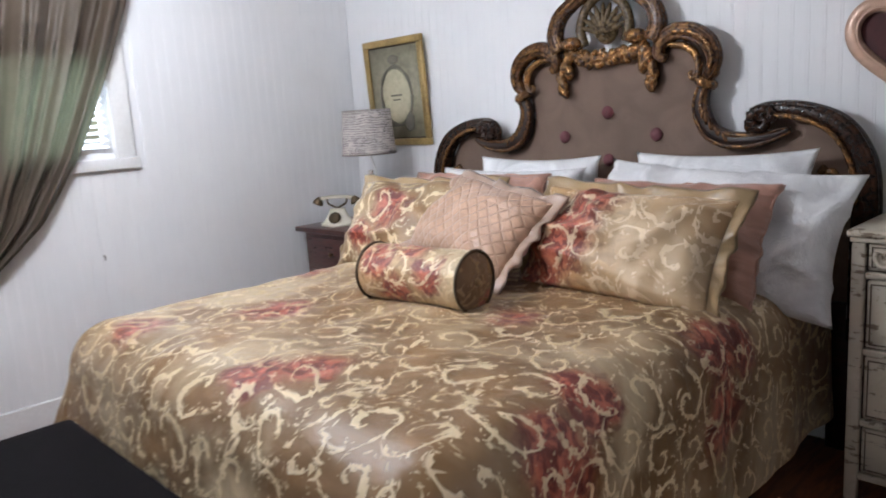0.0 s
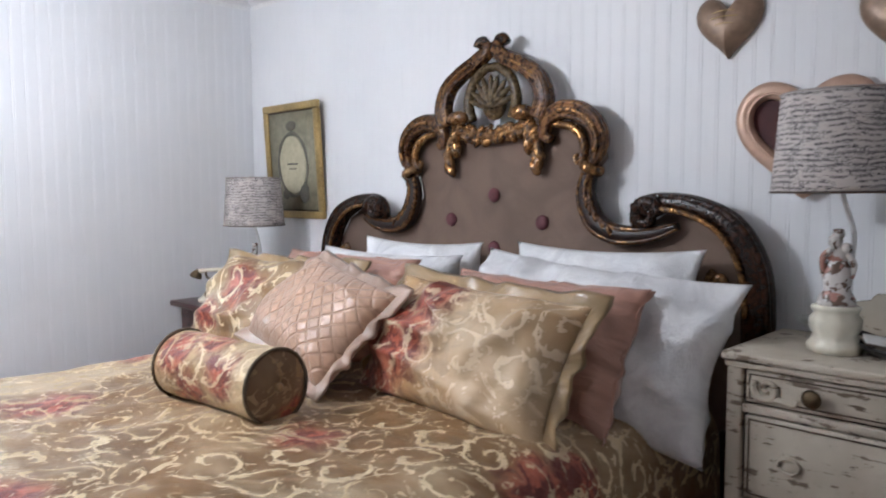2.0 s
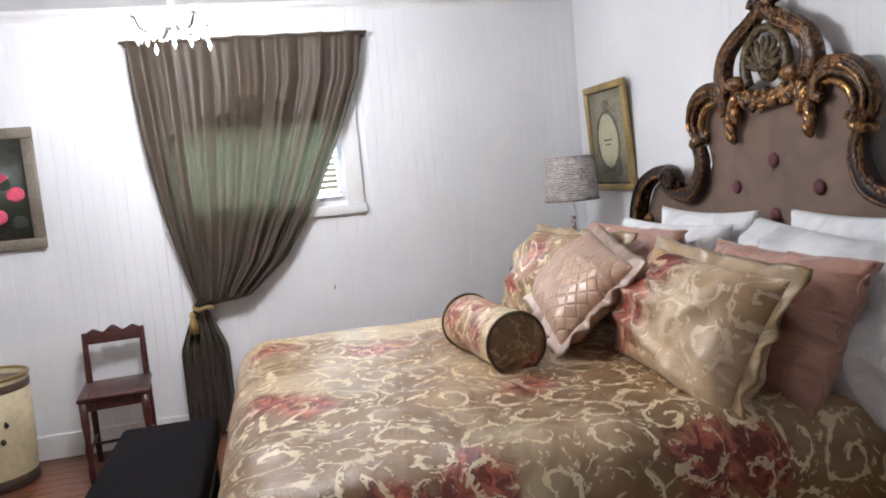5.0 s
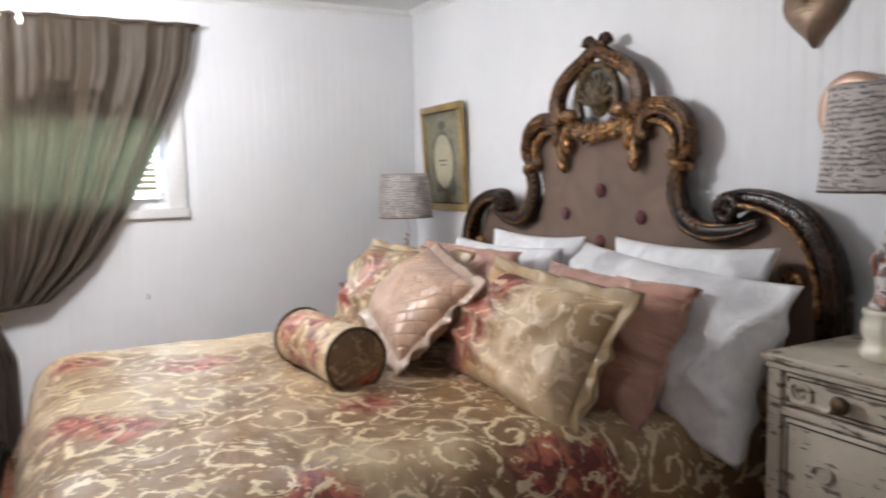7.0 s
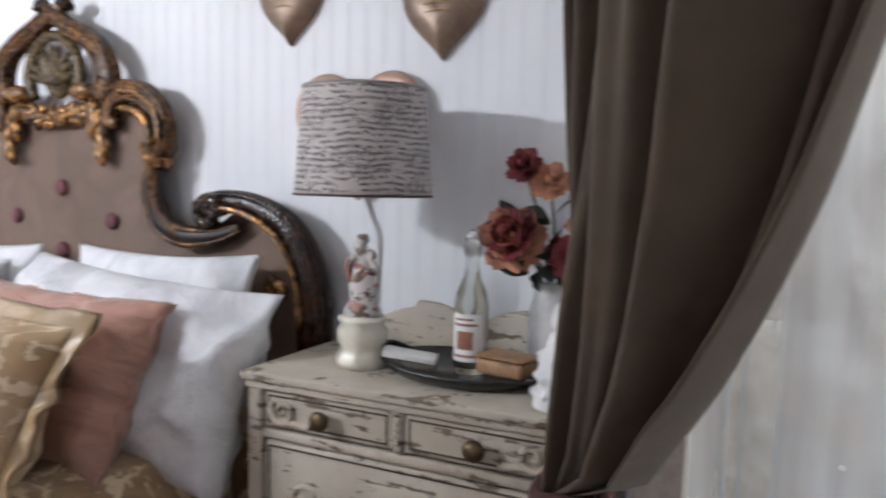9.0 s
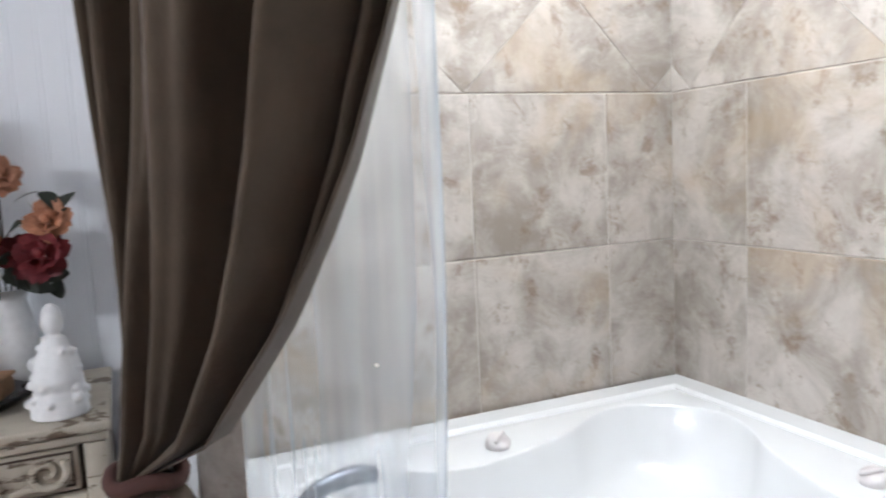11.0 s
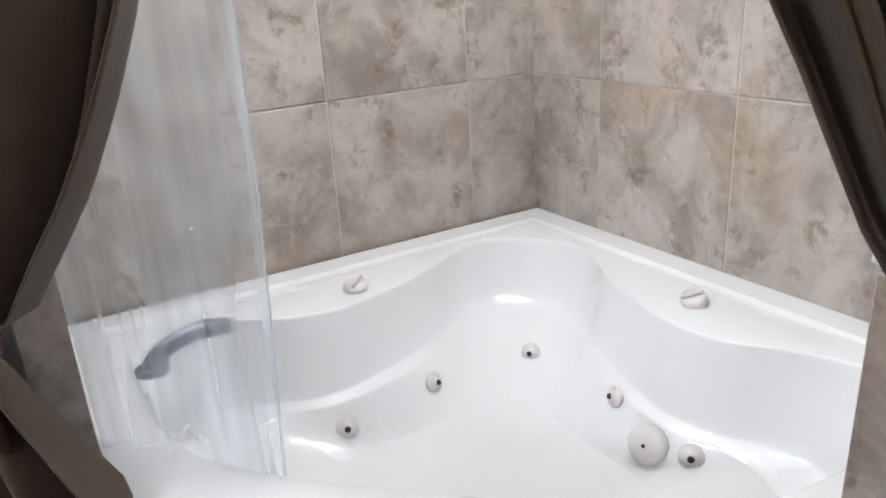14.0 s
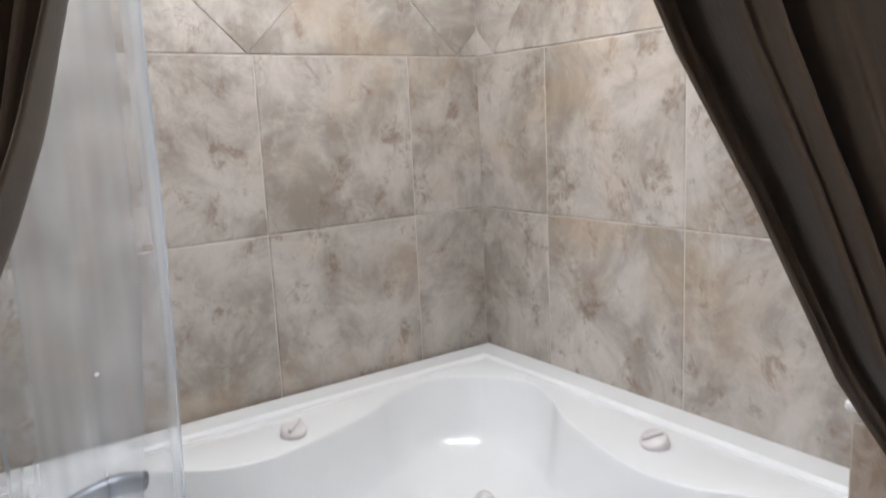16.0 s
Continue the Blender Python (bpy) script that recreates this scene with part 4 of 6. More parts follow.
for z0, z1, count in ROWS:
    part("rail", block((DX0 + 0.0405, DY + 0.003, z0 - 0.028), (DX1 - 0.0405, DY + 0.0295, z0 - 0.006), 0.004), CHIP, dresser)
    wide = (DX1 - DX0 - 0.08) / count
    for k in range(count):
        x0, x1 = DX0 + 0.04 + k * wide + 0.008, DX0 + 0.04 + (k + 1) * wide - 0.008
        if count == 2:
            x0, x1 = (x0, x1 - 0.008) if k == 0 else (x0 + 0.008, x1)
        dr = part("drawer", block((x0, DY + 0.006, z0), (x1, DY + 0.0305, z1), 0.006), CHIP, dresser)
        edge = [(x0 + 0.012, z0 + 0.012), (x1 - 0.012, z0 + 0.012), (x1 - 0.012, z1 - 0.012), (x0 + 0.012, z1 - 0.012)]
        for (ax, az), (bx, bz) in zip(edge, edge[1:] + edge[:1]):
            part("worn_edge_bead", block((min(ax, bx) - 0.002, DY + 0.004, min(az, bz) - 0.002), (max(ax, bx) + 0.002, DY + 0.0075, max(az, bz) + 0.002)), DARKWOOD, dr, "dark worn line", False)
        if count == 2:
            kx = (x0 + x1) / 2 + (0.0 if k == 0 else 0.0)
            part("knob", moved(lathe([(0.008, 0), (0.009, 0.014), (0.021, 0.022), (0.024, 0.030), (0.018, 0.038), (0, 0.041)], 20), Matrix.Translation((kx, DY + 0.006, (z0 + z1) / 2)) @ Matrix.Rotation(math.pi / 2, 4, "X")), BRASS, dr, "worn round brass knob")
            cx, sg = (x0 + 0.055, 1) if k == 0 else (x1 - 0.055, -1)
            spiral = [(cx + sg * 0.036 * (1 - q / 15) * math.cos(q * 0.7 + 2.6), DY + 0.002, (z0 + z1) / 2 + 0.036 * (1 - q / 15) * math.sin(q * 0.7 + 2.6)) for q in range(14)]
            part("scroll_carving", join(tube(spiral, [0.009 - 0.0003 * q for q in range(14)], 7, 3), tube([(cx - sg * 0.03, DY + 0.003, z0 + 0.015), (cx + sg * 0.03, DY + 0.003, z0 + 0.018), (cx + sg * 0.065, DY + 0.004, z0 + 0.012), (cx + sg * 0.075, DY + 0.004, z0 + 0.028)], [0.007, 0.008, 0.007, 0.004], 7, 4)), CHIP, dr, "carved cream scroll")
        else:
            for kx in (x0 + 0.115, x1 - 0.115):
                zc = (z0 + z1) / 2
                part("ring_pull", join(tube([(kx + 0.026 * math.cos(a), DY - 0.002, zc + 0.018 * math.sin(a)) for a in [q * math.pi / 6 for q in range(13)]], 0.004, 6, 3), moved(lathe([(0.03, 0), (0.028, 0.004), (0, 0.006)], 20, 1.0, 0.75), Matrix.Translation((kx, DY + 0.006, zc)) @ Matrix.Rotation(math.pi / 2, 4, "X"))), CHIP, dr, "painted ring pull")
beads = [ball(0.010, ((DX0 + DX1) / 2, DY + 0.001, 0.672 + 0.0155 * k), (1, 0.7, 0.8), 2) for k in range(6)]
part("beaded_divider", join(block(((DX0 + DX1) / 2 - 0.014, DY + 0.004, 0.655), ((DX0 + DX1) / 2 + 0.014, DY + 0.03, 0.754), 0.003), *beads), CHIP, dresser)
back = [(1.24, DZ)] + [(1.24 + 0.62 * k / 40, DZ + 0.062 + 0.050 * abs(math.sin(math.pi * (0.62 * k / 40) / 0.31)) ** 0.8 + (0.018 if 8 < k < 32 else 0)) for k in range(41)] + [(1.86, DZ)]
part("scalloped_back_rail", slab(back, -0.045, -0.021, 0.004), CHIP, dresser, "scalloped rail along the back of the top")

# ---- lamps ----


def table_lamp(name, label, place, s=1.0, turn=0.0, shade_r=0.19):
    t = thing(name, label, "lamp", pose(*place, 0, 0, turn))
    S = Matrix.Scale(s, 4)
    part("pedestal", moved(lathe([(0.062, 0), (0.064, 0.02), (0.056, 0.03), (0.05, 0.045), (0.058, 0.06), (0.06, 0.085), (0.05, 0.10), (0.056, 0.108), (0.056, 0.118), (0.0, 0.12)], 32, ribs=8, depth=0.03), S), CERAMIC, t, "cream ceramic pedestal")
    fig = [lathe([(0.046, 0.119), (0.044, 0.135), (0.03, 0.16), (0.034, 0.19), (0.026, 0.225), (0.018, 0.24), (0.0, 0.245)], 18, 1.0, 0.8),
           ball(0.017, (-0.006, 0, 0.282), (1, 1, 1.2), 2), ball(0.014, (0.018, 0.0, 0.262), (1, 1, 1.2), 2), lathe([(0.013, 0.292), (0.015, 0.302), (0.012, 0.312), (0, 0.314)], 12),
           tube([(-0.03, 0, 0.2), (-0.034, -0.01, 0.24), (-0.016, -0.01, 0.262)], 0.008, 7, 4), tube([(0.03, 0, 0.19), (0.036, -0.008, 0.225), (0.02, -0.005, 0.25)], 0.008, 7, 4),
           lathe([(0.0, 0.225), (0.02, 0.235), (0.016, 0.262), (0, 0.275)], 14, 1.3, 0.8)]
    part("figurine", moved(join(*fig), S), FIGURE, t, "porcelain courting couple figure")
    part("stem", moved(tube([(0.03, 0.02, 0.118), (0.034, 0.03, 0.22), (0.036, 0.024, 0.30), (0.018, 0.012, 0.36), (0.002, 0.0, 0.42), (0.0, 0.0, 0.50)], 0.006, 8, 5, up=(0, 1, 0.01)), S), LACE, t, "curved white stem")
    z0, z1, r0, r1 = 0.405 * s, 0.65 * s, shade_r, shade_r * 0.88
    shade = part("shade", grid_mesh(56, 14, lambda u, v: Vector(((r0 + (r1 - r0) * v) * math.cos(2 * math.pi * u), (r0 + (r1 - r0) * v) * math.sin(2 * math.pi * u), z0 + (z1 - z0) * v)), lambda u, v: (u * 1.1, v * (z1 - z0)), True), SCRIPT, t, "drum shade printed with dark handwriting")
    sol = shade.modifiers.new("thickness", "SOLIDIFY")
    sol.thickness = 0.003
    for z, r, mt in ((z0, r0, DARKWOOD), (z1, r1, SHADETRIM)):
        part("shade_rim", tube([(r * math.cos(a), r * math.sin(a), z) for a in [k * math.pi / 10 for k in range(21)]], 0.003, 6, 3, up=(0, 0, 1)), mt, shade)
    part("spider", join(*[tube([(0, 0, z1 - 0.02), (r1 * 0.5 * math.cos(a), r1 * 0.5 * math.sin(a), z1 - 0.02), (r1 * 0.99 * math.cos(a), r1 * 0.99 * math.sin(a), z1 - 0.004)], 0.002, 5, 3, up=(0, 0.1, 1)) for a in (0.3, 2.4, 4.5)]), BRASS, shade)
    part("bulb", ball(0.028, (0, 0, 0.53 * s), (1, 1, 1.3), 2), LACE, t, "unlit frosted bulb")
    return t


table_lamp("table_lamp", "porcelain figure lamp with a script-printed drum shade", (1.345, -0.27, DZ + 0.001), 1.02, 20, 0.165)
table_lamp("table_lamp", "smaller figure lamp with a script-printed shade by the corner", (-1.43, -0.30, 0.641), 1.0, -30, 0.155)

# ---- things on the dresser ----
tray = thing("serving_tray", "oval black lacquer serving tray", "tray", pose(1.60, -0.235, DZ + 0.001, 0, 0, -8))
part("tray_base", lathe([(0.13, 0.0), (0.15, 0.004), (0.17, 0.02), (0.176, 0.03), (0.170, 0.031), (0.145, 0.012), (0.0, 0.010)], 48, 1.22, 0.86), BLACKTRAY, tray)
for s in (-1, 1):
    part("tray_handle", tube([(s * 0.19, -0.05, 0.026), (s * 0.232, -0.03, 0.04), (s * 0.232, 0.03, 0.04), (s * 0.19, 0.05, 0.026)], 0.008, 8, 5, up=(0, 0, 1)), BLACKTRAY, tray)
bottle = thing("bottle", "clear glass swing-top bottle with a paper label", "bottle", pose(1.618, -0.235, DZ + 0.012))
part("bottle_glass", lathe([(0.0, 0.002), (0.036, 0.0), (0.039, 0.012), (0.039, 0.155), (0.034, 0.185), (0.018, 0.225), (0.0145, 0.25), (0.0145, 0.29), (0.018, 0.294), (0.018, 0.304), (0.013, 0.308), (0.0, 0.308)], 32), BOTTLEGLASS, bottle)
part("cap", lathe([(0.013, 0.309), (0.012, 0.318), (0.008, 0.326), (0, 0.327)], 18), LACE, bottle, "white swing-top stopper")
part("wire_bail", tube([(0.0165, 0, 0.27), (0.020, 0, 0.292), (0.011, 0, 0.318), (0, 0, 0.329), (-0.011, 0, 0.318), (-0.020, 0, 0.292), (-0.0165, 0, 0.27)], 0.0016, 5, 4), CHROME, bottle)


def wrap(r, z0, z1, a0, a1, n=14):
    return grid_mesh(n, 3, lambda u, v: Vector((r * math.cos(radians(a0 + (a1 - a0) * u)), r * math.sin(radians(a0 + (a1 - a0) * u)), z0 + (z1 - z0) * v)))


label_p = part("paper_label", wrap(0.0396, 0.03, 0.14, 190, 340), PAPER, bottle, "white label with red print")
part("label_print", wrap(0.0400, 0.058, 0.100, 240, 300), LABELRED, label_p, "red printed picture")
part("label_print", wrap(0.0400, 0.112, 0.118, 220, 315), LABELRED, label_p)
part("label_print", wrap(0.0400, 0.125, 0.130, 235, 300), LABELRED, label_p)
part("label_print", wrap(0.0400, 0.040, 0.046, 225, 310), LABELRED, label_p)
# stands for a plain white card, though built with pages and covers
book = thing("tilted_card", "white card lying tilted on the tray, built as a thin book", "book", pose(1.475, -0.265, DZ + 0.030, 0, 8, 22))
part("page_block", block((-0.062, -0.034, 0.003), (0.062, 0.034, 0.013), 0.001), PAPER, book)
part("cover", block((-0.064, -0.036, 0.0132), (0.064, 0.036, 0.0155), 0.001), PAPER, book, "white cover")
part("cover", block((-0.064, -0.036, 0.0), (0.064, 0.036, 0.0028), 0.001), DARKWOOD, book, "dark back cover")
cake = thing("pastry_box", "low tan pastry box on the tray", "box", pose(1.715, -0.25, DZ + 0.022, 0, 0, -12))
part("box_body", block((-0.06, -0.04, 0.0), (0.06, 0.04, 0.035), 0.008, 3), BREAD, cake)
part("box_lid", block((-0.063, -0.043, 0.0352), (0.063, 0.043, 0.045), 0.006, 3), BREAD, cake)
vase = thing("flower_vase", "white ceramic vase holding silk flowers", "vase", pose(1.765, -0.10, DZ + 0.001))
part("vase_body", lathe([(0.035, 0), (0.05, 0.03), (0.056, 0.09), (0.05, 0.15), (0.04, 0.19), (0.046, 0.215), (0.042, 0.215), (0.036, 0.19), (0.03, 0.12), (0.0, 0.1)], 30), LACE, vase)
bouquet = thing("silk_flowers", "bunch of wine-red and peach silk roses with dark leaves", "flowers")


def rose(c, r, material, tilt, heart=None):
    rng = random.Random(int(c[0] * 1000))
    out = []
    for ring, (count, rad, lift) in enumerate(((5, 0.62, 0.35), (6, 0.85, 0.1), (7, 1.05, -0.1))):
        for k in range(count):
            a = 2 * math.pi * k / count + ring * 0.5 + rng.uniform(-0.2, 0.2)
            p = grid_mesh(5, 5, lambda u, v: Vector(((u - 0.5) * 1.15 * r * math.sin(math.pi * min(1, 0.25 + v * 0.65)), -0.3 * r * rad * math.sin(v * 1.7) - 0.10 * r * (2 * u - 1) ** 2, v * r * (1.0 if ring else 0.75) + 0.06 * r * math.sin(7 * u))))
            p.transform(Matrix.Rotation(a, 4, "Z") @ Matrix.Translation((0, -0.16 * r * (ring + 0.4), lift * r * 0.4)) @ Matrix.Rotation(0.25 + 0.42 * ring, 4, "X"))
            out.append(p)
    out.append(ball(0.30 * r, (0, 0, 0.35 * r), (1, 1, 1.2), 2))
    bm = join(*out)
    bm.transform(Matrix.Translation(c) @ Euler(tilt).to_matrix().to_4x4())
    return bm


BASE = Vector((1.765, -0.10, DZ + 0.15))
for c, r, mt in (((1.722, -0.20, 1.285), 0.032, REDROSE), ((1.785, -0.20, 1.25), 0.034, PEACH), ((1.702, -0.22, 1.13), 0.05, REDROSE), ((1.868, -0.19, 1.155), 0.036, PEACH), ((1.85, -0.21, 1.085), 0.042, REDROSE), ((1.80, -0.14, 1.09), 0.03, REDROSE)):
    fl = part("rose_head", rose(c, r, mt, (radians(62), 0, radians(random.Random(int(c[2] * 999)).uniform(-25, 25)))), mt, bouquet)
    if mt is REDROSE and r > 0.045:
        part("outer_petal", rose((c[0], c[1] + 0.012, c[2] - 0.012), r * 1.12, PEACH, (radians(70), 0, 0.3)), PEACH, fl, "peach outer petals")
    part("flower_stem", tube([BASE, (BASE + Vector(c)) / 2 + Vector((0, 0.03, 0.02)), Vector(c)], 0.003, 6, 5), LEAF, bouquet)
rng = random.Random(4)
for k in range(26):
    c = Vector((rng.uniform(1.70, 1.90), rng.uniform(-0.19, -0.11), rng.uniform(1.0, 1.19)))
    lf = grid_mesh(4, 6, lambda u, v: Vector(((u - 0.5) * 0.042 * math.sin(math.pi * (0.05 + 0.9 * v)), 0.01 * math.sin(3 * v), v * 0.075)))
    lf.transform(Matrix.Translation(c) @ Euler((rng.uniform(-1.4, 1.4), rng.uniform(-1.6, 1.6), rng.uniform(0, 6))).to_matrix().to_4x4())
    part("leaf", lf, LEAF, bouquet)
rng = random.Random(8)
st = [lathe([(0.052, 0.0), (0.05, 0.02), (0.042, 0.05), (0.046, 0.07), (0.03, 0.12), (0.02, 0.15), (0.0, 0.155)], 20), ball(0.02, (0, 0, 0.175), (1, 1, 1.2), 2), ball(0.026, (0, 0.005, 0.188), (0.7, 0.7, 1.0), 2)]
for k in range(34):
    a, z = rng.uniform(0, 6.28), rng.uniform(0.02, 0.14)
    r = 0.05 - 0.19 * max(0, z - 0.02)
    st.append(ball(rng.uniform(0.008, 0.015), (r * math.cos(a), r * math.sin(a), z), (1, 1, 0.8), 1))
statuette = tagged(new("statuette", mesh_of("statuette", moved(join(*st), pose(1.87, -0.37, DZ + 0.001)), LACE)), "small white bisque statuette with ruffled details", "statuette")
melt = statuette.modifiers.new("one_casting", "REMESH")
melt.mode, melt.voxel_size, melt.use_smooth_shade = "VOXEL", 0.0035, True
dish = thing("glass_dish", "small clear glass dish on the dresser", "dish", pose(1.245, -0.11, DZ + 0.001))
part("dish_body", lathe([(0.025, 0), (0.02, 0.02), (0.03, 0.035), (0.055, 0.055), (0.052, 0.057), (0.026, 0.04), (0.0, 0.036)], 28, ribs=10, depth=0.03), CLEAR, dish)


# ---- hearts on the wall ----
def heart_outline(w, h, n=48):
    pts = []
    for k in range(n):
        t = 2 * math.pi * k / n
        pts.append((w * math.copysign(abs(math.sin(t)) ** 2.3, math.sin(t)) / 2, h * ((13 * math.cos(t) - 5 * math.cos(2 * t) - 2 * math.cos(3 * t) - math.cos(4 * t)) + 17) / 29))
    return pts


def puffy_heart(name, label, x, z, w, h, mt):
    """A domed heart whose tip is at x, z."""
    o = heart_outline(w, h)
    bm, rings = bmesh.new(), []
    for s, y in ((1.0, -0.003), (0.99, -0.014), (0.9, -0.028), (0.7, -0.040), (0.4, -0.047), (0.12, -0.05)):
        rings.append([bm.verts.new((x + px * s, y, z + h * 0.52 + (pz - h * 0.52) * s)) for px, pz in o])
    for a, b in zip(rings, rings[1:]):
        for k in range(len(o)):
            bm.faces.new((a[k], b[k], b[(k + 1) % len(o)], a[(k + 1) % len(o)]))
    bm.faces.new(rings[-1])
    bmesh.ops.recalc_face_normals(bm, faces=bm.faces[:])
    t = thing(name, label, "wall decor", group="bronze hearts")
    part("heart_body", bm, mt, t)
    part("engraved_line", join(*[tube([(x - 0.035 * q, -0.052, z + h * 0.56 + dz), (x, -0.054, z + h * 0.56 + dz + 0.004), (x + 0.035 * q, -0.052, z + h * 0.56 + dz)], 0.0016, 5, 4) for q, dz in ((1.0, 0.03), (1.2, 0.012), (0.8, -0.008))]), GILTFRAME, t, "faint raised lettering lines")
    return t


puffy_heart("wall_heart", "small bronzed heart hanging on the wall", 0.93, 1.628, 0.215, 0.198, BRONZE)
puffy_heart("wall_heart", "larger bronzed heart hanging above the lamp", 1.42, 1.562, 0.24, 0.225, BRONZE)
hm = thing("heart_frame", "rose copper heart frame with a dark wine centre behind the lamp", "wall decor")
o = heart_outline(0.36, 0.30, 56)
HX, HZ = 1.175, 1.215
part("heart_rim", tube([(HX + px, -0.028, HZ + pz) for px, pz in o] + [(HX + o[0][0], -0.028, HZ + o[0][1])], 0.027, 10, 2, 0.8), COPPER, hm)
part("frame_bead", tube([(HX + px * 0.9, -0.046, HZ + 0.018 + pz * 0.9) for px, pz in o] + [(HX, -0.046, HZ + 0.018 + o[0][1] * 0.9)], 0.006, 6, 2), COPPER, hm)
part("heart_panel", slab([(HX + px * 0.92, HZ + 0.014 + pz * 0.92) for px, pz in o], -0.022, -0.004), WINE, hm, "dark wine-red panel", smooth=False)


# ---- framed pictures ----
def framed(name, label, m, w, h, fr, inner, width=0.035):
    t = thing(name, label, "picture", m)
    for lo, hi in (((-w / 2, -0.03, -h / 2), (w / 2, -0.002, -h / 2 + width)), ((-w / 2, -0.03, h / 2 - width), (w / 2, -0.002, h / 2)),
                   ((-w / 2, -0.0295, -h / 2 + width), (-w / 2 + width, -0.002, h / 2 - width)), ((w / 2 - width, -0.0295, -h / 2 + width), (w / 2, -0.002, h / 2 - width))):
        part("frame_rail", block(lo, hi, 0.006), fr, t)
    part("dark_slip", block((-w / 2 + width, -0.017, -h / 2 + width), (w / 2 - width, -0.012, h / 2 - width)), DARKWOOD, t)
    part("print", block((-w / 2 + width + 0.008, -0.0205, -h / 2 + width + 0.008), (w / 2 - width - 0.008, -0.0175, h / 2 - width - 0.008)), inner, t)
    return t


pic = framed("framed_print", "old gilt-framed botanical print on aged paper", Matrix.Translation((-1.455, -0.001, 1.075)) @ Matrix.Rotation(radians(3.2), 4, "X") @ Matrix.Translation((0, 0, 0.31)), 0.51, 0.62, GILTFRAME, PICTURE_MAT, 0.04)
LIGHTP = plain("pale_print_medallion", (0.46, 0.42, 0.29), 0.6, 0.2, 12)
ov = [(0.12 * math.cos(2 * math.pi * k / 32), -0.02 + 0.155 * math.sin(2 * math.pi * k / 32)) for k in range(32)]
part("medallion", slab(ov, -0.0225, -0.0207), LIGHTP, pic, "pale oval medallion", False)
part("printed_wreath", tube([(0.135 * math.cos(2 * math.pi * k / 20), -0.021, -0.02 + 0.17 * math.sin(2 * math.pi * k / 20)) for k in range(21)], [0.006 + 0.004 * (k % 3) for k in range(21)], 6, 3, 0.2), INK, pic)
for motif in (ball(0.05, (0.0, -0.0205, 0.19), (1, 0.05, 0.55), 2), ball(0.06, (0.09, -0.0205, -0.17), (0.8, 0.05, 1.0), 2), ball(0.035, (-0.08, -0.0205, -0.18), (1, 0.05, 0.8), 2)):
    part("printed_motif", motif, INK, pic)
part("text_bar", join(block((-0.05, -0.0235, -0.02), (0.05, -0.0228, -0.01)), block((-0.035, -0.0235, -0.045), (0.035, -0.0228, -0.037))), INK, pic, "", False)
pnt = framed("framed_painting", "dark flower painting in a dull silver frame", Matrix.Translation((XL, -3.49, 1.385)) @ Matrix.Rotation(math.pi / 2, 4, "Z"), 0.60, 0.66, SILVERFRAME, DARKPAINT, 0.06)
rng = random.Random(2)
for k in range(14):
    part("painted_blossom", ball(rng.uniform(0.02, 0.045), (rng.uniform(-0.16, 0.2), -0.0205, rng.uniform(-0.2, 0.12)), (1, 0.05, 0.9), 2), PINKPAINT if k % 3 else LEAF, pnt)

# ---- nightstand and telephone ----
ns = thing("nightstand", "dark mahogany nightstand in the corner", "nightstand")
NX0, NX1, NY0, NZ = -1.86, -1.22, -0.57, 0.64
part("top", block((NX0, NY0, NZ - 0.03), (NX1, -0.03, NZ), 0.008, 3), MAHOG, ns)
part("body", block((NX0 + 0.05, NY0 + 0.04, FZ + 0.12), (NX1 - 0.05, -0.05, NZ - 0.0305), 0.004), MAHOG, ns)
for z0, z1 in ((0.40, 0.585), (0.20, 0.385)):
    dr = part("drawer", block((NX0 + 0.08, NY0 + 0.028, z0), (NX1 - 0.08, NY0 + 0.0395, z1), 0.004), MAHOG, ns)
    part("knob", moved(lathe([(0.006, 0), (0.008, 0.012), (0.016, 0.02), (0.0, 0.028)], 16), Matrix.Translation(((NX0 + NX1) / 2, NY0 + 0.028, (z0 + z1) / 2)) @ Matrix.Rotation(math.pi / 2, 4, "X")), BRASS, dr)
for x in (NX0 + 0.06, NX1 - 0.10):
    for y in (NY0 + 0.05, -0.10):
        part("leg", moved(lathe([(0.016, 0), (0.024, 0.04), (0.018, 0.08), (0.024, 0.119)], 14), pose(x + 0.02, y, FZ)), MAHOG, ns)
ph = thing("telephone", "antique cream and brass rotary telephone on the nightstand", "telephone", pose(-1.62, -0.42, NZ + 0.001, 0, 0, 35))
part("base", lathe([(0.092, 0), (0.092, 0.014), (0.08, 0.022), (0.06, 0.05), (0.045, 0.08), (0.04, 0.10), (0.0, 0.102)], 4 * 8, 1.05, 0.9, 4, 0.08), CERAMIC, ph)
part("dial", moved(lathe([(0.036, 0), (0.036, 0.006), (0.012, 0.009), (0.0, 0.009)], 26), Matrix.Translation((0.0, -0.062, 0.05)) @ Matrix.Rotation(radians(55), 4, "X")), BRASS, ph, "brass dial")
for s in (-1, 1):
    part("cradle_fork", tube([(0, 0, 0.10), (s * 0.03, 0, 0.115), (s * 0.055, 0, 0.13), (s * 0.06, 0, 0.155)], 0.006, 8, 4), BRASS, ph)
hs = part("handset", tube([(-0.10, 0, 0.158), (-0.05, 0, 0.166), (0, 0, 0.168), (0.05, 0, 0.166), (0.10, 0, 0.158)], [0.012, 0.010, 0.011, 0.010, 0.012], 12, 5), CERAMIC, ph)
